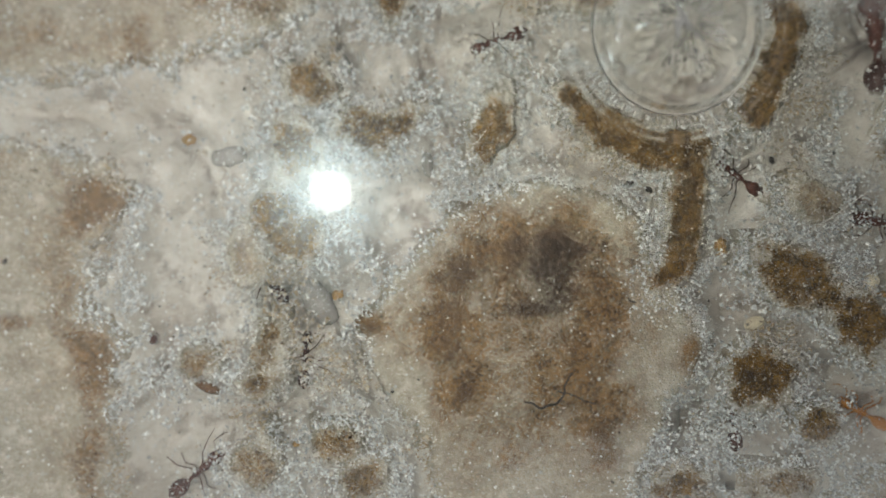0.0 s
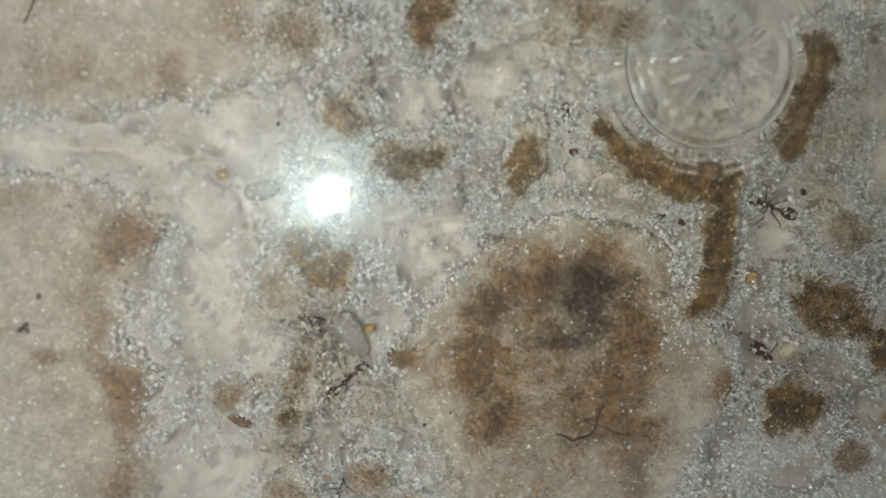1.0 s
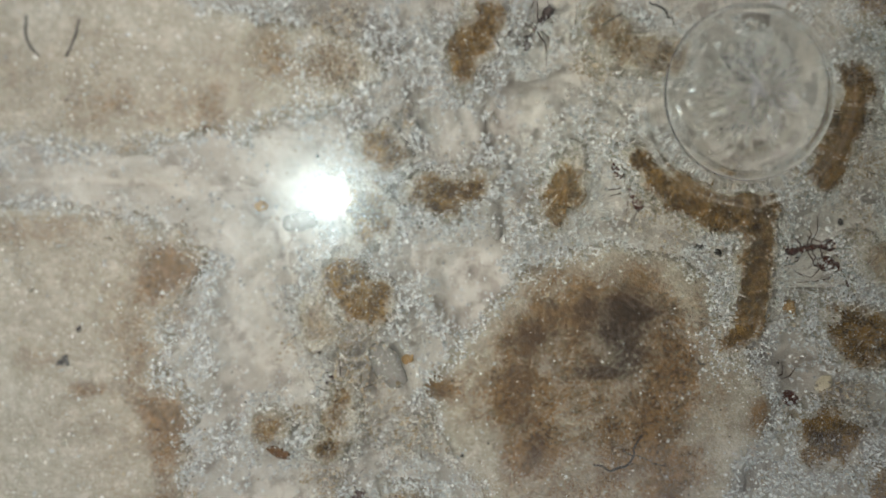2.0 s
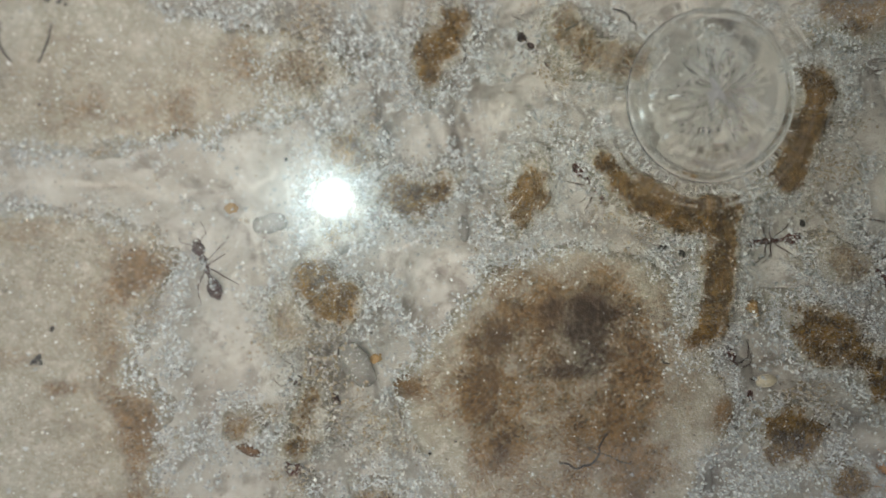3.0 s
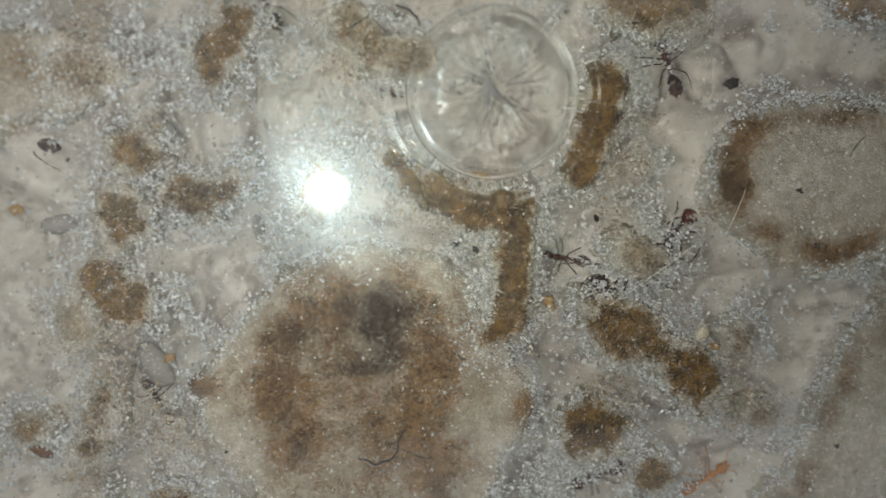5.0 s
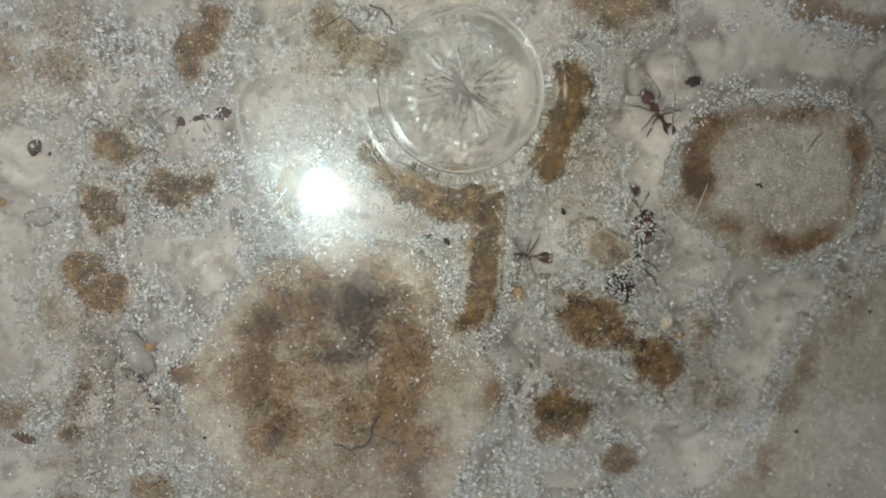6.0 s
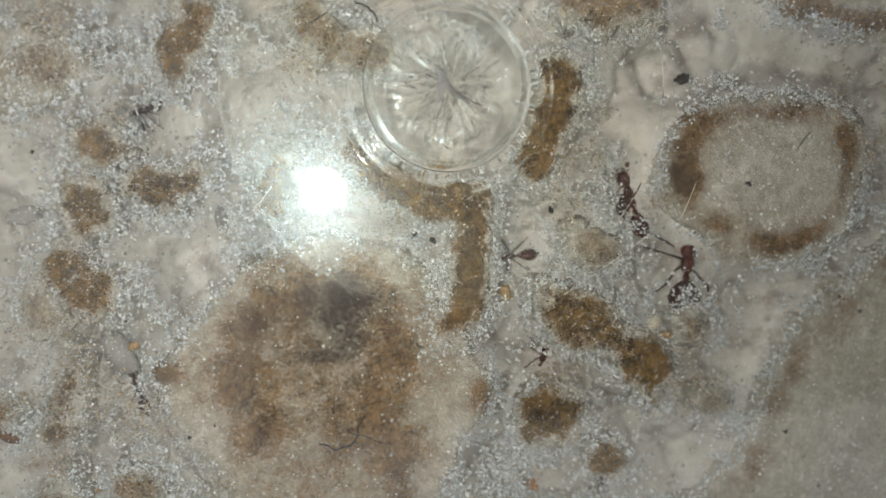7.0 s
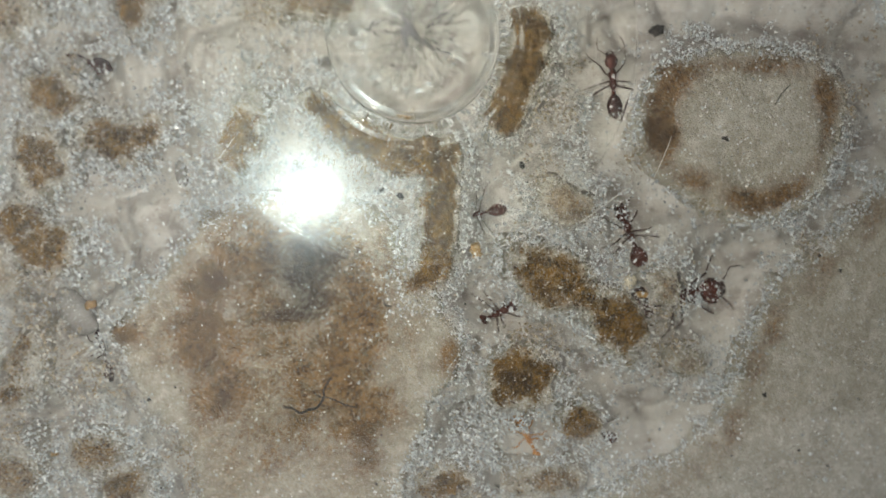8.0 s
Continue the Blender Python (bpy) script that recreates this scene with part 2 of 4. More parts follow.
# ridges: centre lines of (x, y, half width), stain, label
RIDGES = [
    ([[(14.0, 7.6, 0.7), (15.7, 5.9, 1.05), (18.6, 4.0, 1.35), (21.8, 3.2, 1.25), (24.4, 2.9, 1.3)], [(24.3, 2.9, 1.25), (24.2, 0.1, 1.05), (24.2, -2.9, 1.15), (24.0, -5.4, 0.95), (23.0, -7.3, 0.85), (21.8, -8.0, 0.6)]], 1.05,
     "curved brown sand ridge with a hooked stem, beneath the suction cup"),
    ([[(32.4, 13.5, 1.3), (31.9, 11.5, 1.2), (31.1, 9.0, 1.15), (30.2, 6.6, 0.9)]], 1.1, "short dark brown slanting sand ridge beside the suction cup"),
    ([[(1.7, 18.8, 0.8), (0.9, 17.2, 1.15), (0.0, 15.9, 1.15), (-0.3, 14.4, 0.6)]], 0.8, "short reddish-brown slanting sand ridge"),
    ([[(10.6, 19.0, 0.9), (12.3, 17.0, 1.3), (14.4, 16.2, 1.1), (16.8, 15.7, 0.8)]], 0.5, "loose brown sand patch with thin hairs in it"),
    ([[(33.6, 20.5, 1.2), (36.1, 19.8, 1.5), (39.3, 20.4, 1.3)]], 0.8, "brown sand ridge capped with white grains"),
]
# pillars: x, y, half length, half width, turn, stain
PILLARS_RIGHT = [
    (31.4, -16.4, 2.6, 2.15, 10, 1.1), (34.2, -7.7, 3.3, 1.9, -26, 0.72), (39.8, -11.6, 2.7, 1.65, -50, 0.95), (37.3, -9.4, 1.3, 0.9, -40, 0.75), (36.6, -20.8, 1.1, 1.1, 0, 0.8),
    (24.2, -25.8, 1.47, 1.01, 10, 0.9), (35.1, -0.9, 1.67, 1.1, -30, 0.4), (44.3, -8.4, 0.6, 0.8, 0, 0.45), (33.1, -25.7, 1.91, 0.57, 0, 0.6), (46.4, -15.6, 0.7, 0.6, 0, 0.35),
]
PILLARS_LEFT = [
    (-10.2, -2.0, 1.5, 1.38, 0, 0.8), (-8.4, -4.0, 1.85, 1.5, -30, 0.8), (-8.2, 2.9, 1.5, 1.9, 0, 0.7), (8.0, 5.1, 1.0, 2.2, -18, 0.85),
    (-6.6, 8.5, 1.3, 0.95, -20, 0.65), (-10.5, -13.0, 0.55, 1.1, -20, 0.75), (-11.7, -16.1, 0.8, 0.5, 20, 0.65),
    (-16.0, -14.3, 0.64, 0.64, 0, 0.6), (-12.2, -5.6, 0.83, 1.3, 0, 0.35), (-5.0, -21.2, 1.15, 0.83, 0, 0.6), (-11.7, -23.0, 1.19, 1.38, 0, 0.5),
    (-2.7, -24.3, 1.29, 1.1, 30, 0.7), (-2.2, 4.7, 1.5, 0.95, -12, 0.85), (0.0, 5.1, 1.1, 0.5, 28, 0.8), (-10.1, 14.4, 1.28, 0.88, 0, 0.5),
]
PILLARS = PILLARS_RIGHT + PILLARS_LEFT
# brown stains in the walls: x, y, half width, half height, strength
STAINS = [
    (10.0, -6.2, 4.6, 2.2, 0.42), (5.4, -16.9, 1.5, 1.1, 0.6), (11.5, -13.0, 6.5, 5.5, 0.32), (10.5, -21.5, 8.0, 5.0, 0.36), (18.0, -12.5, 3.6, 5.0, 0.26),
    (1.0, -12.0, 3.6, 2.4, 0.26), (-2.1, -11.4, 1.5, 0.8, 0.5), (11.2, -2.0, 7.5, 2.0, 0.34), (11.0, -11.0, 10.0, 9.0, 0.26), (22.3, -7.6, 1.2, 1.0, 0.8), (24.9, -14.3, 1.2, 2.1, 0.7), (20.5, -4.0, 1.8, 1.8, 0.2),
]
# stained bands in the broad wall: centre line of (x, y, half width), strength
STAIN_LINES = [
    ([(3.7, -8.6, 1.9), (5.6, -6.2, 1.7), (8.0, -4.8, 1.5), (11.2, -4.2, 1.6), (14.4, -5.2, 1.9), (16.4, -7.2, 1.6)], 0.50),
    ([(3.9, -8.0, 2.2), (3.6, -11.0, 2.0), (4.6, -14.0, 2.1), (4.6, -17.4, 2.0)], 0.42),
    ([(16.4, -17.0, 1.8), (17.2, -20.5, 1.5), (17.5, -23.5, 1.4)], 0.45),
    ([(17.0, -8.0, 1.8), (17.4, -12.0, 1.6), (17.8, -17.0, 1.6)], 0.22),
]
STAINS_LEFT = [
    (-23.0, -1.1, 1.9, 1.8, 0.6), (-24.6, -2.4, 1.4, 1.8, 0.4), (-24.4, -13.7, 1.8, 4.4, 0.45), (-26.9, -4.6, 1.8, 2.8, 0.3), (-30.2, -10.9, 1.6, 0.8, 0.35),
    (-25.4, -21.2, 1.8, 2.8, 0.3), (-10.8, 14.7, 1.9, 1.5, 0.6), (-15.2, 16.4, 1.4, 2.8, 0.25), (-20.7, 11.1, 3.2, 1.9, 0.35), (-27.2, 11.5, 2.8, 1.4, 0.35),
    (-6.3, 15.6, 1.4, 1.2, 0.35), (-29.4, 9.8, 1.4, 0.9, 0.3), (-34.2, -8.2, 1.9, 0.9, 0.35), (-25.0, 14.0, 7.0, 4.5, 0.16), (-15.0, 14.5, 5.0, 3.0, 0.2), (-30.0, -4.0, 7.0, 7.0, 0.13), (-27.5, -16.0, 5.0, 7.0, 0.16), (-35.0, 14.0, 5.0, 4.0, 0.16), (-30.6, -10.6, 1.4, 0.7, 0.3),
]
STAINS_RIGHT = [
    (50.0, 10.7, 4.2, 0.8, 0.35), (46.0, 10.0, 1.6, 1.0, 0.3),
    (43.6, 5.0, 1.5, 2.8, 1.1), (44.5, 9.2, 1.9, 1.9, 0.4), (54.9, 10.8, 2.4, 1.2, 0.45), (58.3, 8.2, 1.2, 2.3, 0.6),
    (52.0, -1.1, 2.8, 1.2, 0.6), (46.8, 0.9, 2.2, 1.2, 0.4), (54.7, 0.3, 1.9, 1.4, 0.3), (51.9, -15.3, 1.3, 2.1, 0.25), (53.9, -12.2, 1.2, 1.9, 0.2),
    (58.0, -6.7, 1.4, 2.4, 0.35), (62.6, -2.3, 1.4, 1.9, 0.4), (50.5, -21.4, 1.0, 1.9, 0.25), (54.2, 19.6, 3.2, 1.0, 0.6), (59.3, 18.4, 2.7, 0.9, 0.75),
]
SOOT = [(42.9, 5.2, 1.2, 2.2, 0.45), (12.6, -6.3, 2.3, 2.5, 1.15), (13.0, -9.7, 1.3, 1.1, 0.85), (10.6, -10.1, 1.5, 0.7, 0.55), (9.0, -6.4, 3.4, 1.5, 0.22), (11.2, -4.4, 3.6, 0.9, 0.22), (15.2, -5.8, 1.6, 1.3, 0.4), (5.2, -6.8, 1.7, 1.2, 0.36),
        (5.6, -17.2, 1.1, 1.3, 0.7), (4.4, -9.6, 1.6, 2.0, 0.34), (4.6, -13.9, 1.4, 1.2, 0.45), (11.5, -8.5, 5.5, 4.0, 0.12), (17.3, -22.0, 0.9, 2.2, 0.4), (-2.0, -11.6, 0.8, 0.4, 0.5), (13.4, -12.6, 1.2, 0.8, 0.35)]


# ---- fields over the plan ----
def lattice(x, y, size, seed):
    """Smooth noise from 0 to 1 with blobs of that size in mm."""
    g = np.random.default_rng(seed).random((256, 256))
    c, s = math.cos(seed * 1.3), math.sin(seed * 1.3)
    u, v = (x * c - y * s) / size + 1000.37, (x * s + y * c) / size + 1000.71
    i, j = np.floor(u).astype(int), np.floor(v).astype(int)
    a, b = u - i, v - j
    a, b = a * a * (3 - 2 * a), b * b * (3 - 2 * b)
    i0, i1, j0, j1 = i % 256, (i + 1) % 256, j % 256, (j + 1) % 256
    return (g[i0, j0] * (1 - a) + g[i1, j0] * a) * (1 - b) + (g[i0, j1] * (1 - a) + g[i1, j1] * a) * b


def fractal(x, y, size, seed, octaves=4):
    s = sum(lattice(x, y, size / 2 ** k, seed + k) / 2 ** k for k in range(octaves))
    return s / sum(1 / 2 ** k for k in range(octaves))


def smooth(a, b, v):
    t = np.clip((v - a) / (b - a), 0, 1)
    return t * t * (3 - 2 * t)


def segment_distance(x, y, a, b):
    dx, dy = b[0] - a[0], b[1] - a[1]
    k = np.clip(((x - a[0]) * dx + (y - a[1]) * dy) / (dx * dx + dy * dy), 0, 1)
    return np.hypot(x - a[0] - k * dx, y - a[1] - k * dy)


def area_distance(x, y, outline):
    d, inside = np.full(x.shape, 1e9), np.zeros(x.shape, bool)
    for a, b in zip(outline, outline[1:] + outline[:1]):
        d = np.minimum(d, segment_distance(x, y, a, b))
        if a[1] != b[1]:
            inside ^= ((a[1] > y) != (b[1] > y)) & (x < (b[0] - a[0]) * (y - a[1]) / (b[1] - a[1]) + a[0])
    return np.where(inside, -d, d)


def ragged(x, y, amount=1.0):
    return amount * ((fractal(x, y, 2.6, 5, 4) - 0.5) * 2.2 + (fractal(x, y, 0.9, 9, 3) - 0.5) * 0.9)


def wall_field(outline, rough):
    return lambda x, y: area_distance(x, y, outline) + ragged(x, y, rough)


def band_distance(x, y, line):
    """Distance from a line whose half width changes along it; below 0 inside."""
    d = np.full(np.shape(x), 1e9)
    for a, b in zip(line, line[1:]):
        dx, dy = b[0] - a[0], b[1] - a[1]
        k = np.clip(((x - a[0]) * dx + (y - a[1]) * dy) / (dx * dx + dy * dy), 0, 1)
        d = np.minimum(d, np.hypot(x - a[0] - k * dx, y - a[1] - k * dy) - a[2] - k * (b[2] - a[2]))
    return d


def ridge_field(lines):
    return lambda x, y: np.minimum.reduce([band_distance(x, y, line) for line in lines]) + ragged(x, y, 0.75)


def pillar_field(px, py, rx, ry, turn):
    c, s = math.cos(radians(turn)), math.sin(radians(turn))

    def field(x, y):
        u, v = (x - px) * c + (y - py) * s, -(x - px) * s + (y - py) * c
        return (np.hypot(u / rx, v / ry) - 1) * min(rx, ry) - 0.15 + ragged(x, y, 0.75)
    return field


def spots(x, y, rows):
    out = np.zeros(x.shape)
    for sx, sy, rx, ry, k in rows:
        q = np.hypot((x - sx) / rx, (y - sy) / ry) + (fractal(x, y, 2.2, 31, 4) - 0.5) * 0.9
        out = out + 1.25 * k * smooth(1.75, 0.0, q) * (1 - 0.5 * out)
    patch = 0.7 + 0.5 * smooth(0.3, 0.7, fractal(x + 0.9 * lattice(x, y, 1.1, 133), y, 2.3, 131, 5))
    return np.clip(out * patch, 0, 1)


def bands(x, y, rows):
    """Stained bands with soft, blotchy edges."""
    out = np.zeros(np.shape(x))
    wander = (fractal(x, y, 3.4, 35, 5) - 0.5) * 4.2
    for line, k in rows:
        out = np.maximum(out, k * smooth(1.3, -1.5, band_distance(x, y, line) + wander))
    return out * (0.65 + 0.6 * smooth(0.3, 0.65, fractal(x, y, 1.9, 137, 4)))


def wall_stain(x, y):
    return np.clip(spots(x, y, STAINS + STAINS_LEFT + STAINS_RIGHT) + bands(x, y, STAIN_LINES), 0, 1)


# a brown line inside a wall's edge: strength, distance from the edge, half width
EDGE_STAIN = {"wall_2": (0.30, 1.6, 1.2), "wall_3": (0.12, 3.0, 1.8), "wall_4": (0.38, 1.4, 0.75), "wall_5": (0.22, 1.7, 1.4), "wall_6": (0.7, 0.9, 0.8)}


def edge_stain(name, x, y, d):
    k, depth, width = EDGE_STAIN.get(name, (0, 1, 1))
    return k * np.exp(-((d + depth) / width) ** 2) * (0.3 + 0.9 * smooth(0.3, 0.6, fractal(x, y, 4.5, 37, 3)))


def floor_height(x, y):
    """The chambers' lumpy bottom, mm below the glass."""
    b1 = np.sqrt(np.abs(2 * lattice(x, y, 5.2, 71) - 1) + 0.05)
    b2 = np.sqrt(np.abs(2 * lattice(x + 3, y, 2.7, 83) - 1) + 0.06)
    b3 = np.abs(2 * lattice(x, y, 1.3, 97) - 1)
    return -7.0 + 3.1 * b1 + 1.5 * b2 + 0.45 * b3 + 0.3 * fractal(x, y, 0.9, 55, 3)


X0, X1, Y0, Y1 = -46.0, 74.0, -40.0, 30.0


# ---- mesh helpers ----
def mesh_from(name, co, faces, smooth_faces=True):
    """A mesh from arrays of corners (mm) and equal-sided faces."""
    me = bpy.data.meshes.new(name)
    n, k = faces.shape
    me.vertices.add(len(co))
    me.vertices.foreach_set("co", (np.asarray(co, dtype=np.float32) * MM).ravel())
    me.loops.add(n * k)
    me.loops.foreach_set("vertex_index", faces.astype(np.int32).ravel())
    me.polygons.add(n)
    me.polygons.foreach_set("loop_start", np.arange(0, n * k, k, dtype=np.int32))
    me.polygons.foreach_set("use_smooth", np.full(n, smooth_faces))
    me.update(calc_edges=True)
    return me


def store(me, name, values):
    me.attributes.new(name, "FLOAT", "POINT").data.foreach_set("value", np.asarray(values, dtype=np.float32))


def part(name, bm, mat, parent=None, label=""):
    """One mesh object from a bmesh in mm, under a thing or a part."""
    me = bpy.data.meshes.new(name)
    bmesh.ops.scale(bm, vec=(MM, MM, MM), verts=bm.verts)
    for f in bm.faces:
        f.smooth = True
    bm.to_mesh(me)
    bm.free()
    me.materials.append(mat)
    ob = new(name, me)
    ob.parent = parent
    if label:
        tagged(ob, label)
    return ob


def sheet(name, field, box, step, top, mat, stain, slope=2.9):
    """A mound of packed sand whose flat top meets the glass inside the field's outline."""
    xs, ys = np.arange(box[0], box[1] + step, step), np.arange(box[2], box[3] + step, step)
    gx, gy = np.meshgrid(xs, ys, indexing="ij")
    d = field(gx, gy)
    crown = top - 0.06 * fractal(gx, gy, 1.6, 41, 2) - 0.25 * smooth(0.55, 0.8, fractal(gx, gy, 3.0, 43, 3))
    low = -7.4
    z = low + (crown - low) * smooth(slope, -0.3, d + 0.8 * (lattice(gx, gy, 1.1, 77) - 0.5)) ** 0.75
    keep = (d[:-1, :-1] < slope + 0.4) | (d[1:, 1:] < slope + 0.4)
    idx = np.arange(gx.size).reshape(gx.shape)
    quads = np.stack([idx[:-1, :-1], idx[1:, :-1], idx[1:, 1:], idx[:-1, 1:]], -1)[keep]
    used, quads = np.unique(quads, return_inverse=True)
    quads = quads.reshape(-1, 4)
    jig = (np.random.default_rng(3).random((gx.size, 2)) - 0.5) * step * 0.35
    co = np.stack([gx.ravel() + jig[:, 0], gy.ravel() + jig[:, 1], z.ravel()], 1)[used]
    me = mesh_from(name, co, quads)
    st, so = stain(co[:, 0], co[:, 1], d.ravel()[used])
    store(me, "stain", st)
    store(me, "soot", so)
    me.materials.append(mat)
    return new(name, me)


BOX = np.array([(-1, -1, -1), (1, -1, -1), (1, 1, -1), (-1, 1, -1), (-1, -1, 1), (1, -1, 1), (1, 1, 1), (-1, 1, 1)]) * 0.62
BOX_FACES = np.array([(0, 3, 2, 1), (4, 5, 6, 7), (0, 1, 5, 4), (1, 2, 6, 5), (2, 3, 7, 6), (3, 0, 4, 7)])
OCTA = np.array([(1, 0, 0), (-1, 0, 0), (0, 1, 0), (0, -1, 0), (0, 0, 1), (0, 0, -1)]) * 1.12
OCTA_FACES = np.array([(0, 2, 4), (2, 1, 4), (1, 3, 4), (3, 0, 4), (2, 0, 5), (1, 2, 5), (3, 1, 5), (0, 3, 5)])


def grains(name, places, radii, mat, seed, shape=OCTA, faces=OCTA_FACES, stain=None, stretch=0.28, rounded=False):
    """Many small uneven grains in one mesh."""
    g = np.random.default_rng(seed)
    n, k = len(places), len(shape)
    q = g.normal(size=(n, 4))
    q /= np.linalg.norm(q, axis=1, keepdims=True)
    w, x, y, z = q.T
    rot = np.stack([1 - 2 * (y * y + z * z), 2 * (x * y - z * w), 2 * (x * z + y * w), 2 * (x * y + z * w), 1 - 2 * (x * x + z * z), 2 * (y * z - x * w),
                    2 * (x * z - y * w), 2 * (y * z + x * w), 1 - 2 * (x * x + y * y)], 1).reshape(n, 3, 3)
    local = shape[None] * (1 + (g.random((n, k, 1)) - 0.5) * 0.5) * (1 + (g.random((n, 1, 3)) - 0.5) * 2 * stretch)
    co = np.einsum("nij,nkj->nki", rot, local) * radii[:, None, None] + places[:, None]
    co[..., 2] = np.minimum(co[..., 2], -0.02)
    me = mesh_from(name, co.reshape(-1, 3), (faces[None] + (np.arange(n) * k)[:, None, None]).reshape(-1, faces.shape[1]), rounded)
    store(me, "stain", np.repeat(np.zeros(n) if stain is None else stain, k))
    me.materials.append(mat)
    return new(name, me)


# ---- structure: floor, walls, glass cover ----
def build_floor():
    step = 0.35
    xs, ys = np.arange(X0, X1, step), np.arange(Y0, Y1, step)
    gx, gy = np.meshgrid(xs, ys, indexing="ij")
    idx = np.arange(gx.size).reshape(gx.shape)
    quads = np.stack([idx[:-1, :-1], idx[1:, :-1], idx[1:, 1:], idx[:-1, 1:]], -1).reshape(-1, 4)
    z = floor_height(gx, gy)
    shore = np.minimum.reduce([area_distance(gx, gy, o) for o in WALLS.values()]) + 1.6 * (fractal(gx, gy, 3.0, 61, 3) - 0.5)
    z = z + (-1.1 - z) * smooth(4.2, 0.2, shore)
    foot = np.minimum.reduce([band_distance(gx, gy, line) for lines, k, label in RIDGES for line in lines]
                             + [(np.hypot(gx - px, gy - py) - math.sqrt(rx * ry)) for px, py, rx, ry, turn, k in PILLARS])
    z = np.maximum(z, z + (-2.3 - z) * smooth(3.2, 0.6, foot + 1.2 * (fractal(gx, gy, 2.0, 65, 3) - 0.5)))
    me = mesh_from("floor", np.stack([gx.ravel(), gy.ravel(), z.ravel()], 1), quads)
    me.materials.append(floor_mat)
    tagged(new("floor", me), "lumpy pale plaster floor of the nest chambers", "floor", kind="structure")


build_floor()
FIELDS, WALL_FIELDS = [], {}
for wall_name, outline in WALLS.items():
    px_, py_ = [q[0] for q in outline], [q[1] for q in outline]
    box = (max(X0, min(px_) - 2), min(X1, max(px_) + 2), max(Y0, min(py_) - 2), min(Y1, max(py_) + 2))
    fld = wall_field(outline, 0.45 if wall_name == "wall_4" else 0.9)
    FIELDS.append((fld, None))
    WALL_FIELDS[wall_name] = fld
    ob = sheet(wall_name, fld, box, 0.3, -0.12, sand_wall,
               lambda x, y, d: (np.clip(wall_stain(x, y) + edge_stain(wall_name, x, y, d), 0, 1), spots(x, y, SOOT)))
    tagged(ob, WALL_LABELS[wall_name], "wall", kind="structure")


def box_mesh(bm, x0, x1, y0, y1, z0, z1):
    v = [bm.verts.new(c) for c in ((x0, y0, z0), (x1, y0, z0), (x1, y1, z0), (x0, y1, z0), (x0, y0, z1), (x1, y0, z1), (x1, y1, z1), (x0, y1, z1))]
    for f in ((3, 2, 1, 0), (4, 5, 6, 7), (0, 1, 5, 4), (1, 2, 6, 5), (2, 3, 7, 6), (3, 0, 4, 7)):
        bm.faces.new([v[i] for i in f])


def build_glass():
    bm = bmesh.new()
    box_mesh(bm, X0, X1, Y0, Y1, 0.0, PANE)
    bmesh.ops.bevel(bm, geom=bm.edges[:], offset=0.25, segments=2, affect="EDGES", profile=0.5)
    ob = part("glass_cover", bm, pane_glass)
    for f in ob.data.polygons:
        f.use_smooth = False
    ob.visible_shadow = False
    tagged(ob, "clear flat glass cover lying over the sand nest", "glass pane", kind="structure")


build_glass()

for name, x0, x1, y0, y1 in (("frame_west", X0 - 4, X0, Y0 - 4, Y1 + 4), ("frame_east", X1, X1 + 4, Y0 - 4, Y1 + 4), ("frame_south", X0, X1, Y0 - 4, Y0), ("frame_north", X0, X1, Y1, Y1 + 4)):
    bm = bmesh.new()
    box_mesh(bm, x0, x1, y0, y1, -9, PANE)
    tagged(part(name, bm, floor_mat), "plain plaster side of the nest box", "frame", kind="structure")
bm = bmesh.new()
box_mesh(bm, X0, X1, Y0, Y1, -10, -7)
tagged(part("base", bm, floor_mat), "plain plaster base slab under the nest", "base", kind="structure")


# ---- sand ridges and pillars that reach the glass ----
RIM = 0.65      # pale sand round a mound's brown core, mm


def core_distance(x, y, near):
    """Distance from the nearest brown core among the mounds given, with a blurred edge."""
    return np.minimum.reduce([core(x, y) for core in near]) + (fractal(x, y, 1.0, 67, 4) - 0.5) * 1.7


def crust(parent, field, near, box, count, strength, seed):
    """Stained grains pressed against the glass on top of a mound."""
    g = np.random.default_rng(seed)
    p = np.stack([g.uniform(box[0], box[1], count), g.uniform(box[2], box[3], count)], 1)
    d = field(p[:, 0], p[:, 1])
    p, d = p[d < 0.35], d[d < 0.35]
    r = g.uniform(0.05, 0.11, len(p))
    core = core_distance(p[:, 0], p[:, 1], near) + g.normal(0, 0.32, len(p))
    st = strength * smooth(0.7, -0.4, core) * g.uniform(0.7, 1.15, len(p)) * (0.75 + 0.5 * smooth(0.25, 0.7, fractal(p[:, 0], p[:, 1], 1.2, 63, 3)))
    st = np.where(g.random(len(p)) < 0.10, 0.25 * st, st)
    ob = grains("crust", np.stack([p[:, 0], p[:, 1], -0.03 - r * g.uniform(0.6, 1.3, len(p))], 1), r, crust_grain, seed, BOX, BOX_FACES, st)
    ob.parent = parent
    tagged(ob, kind="stuff")


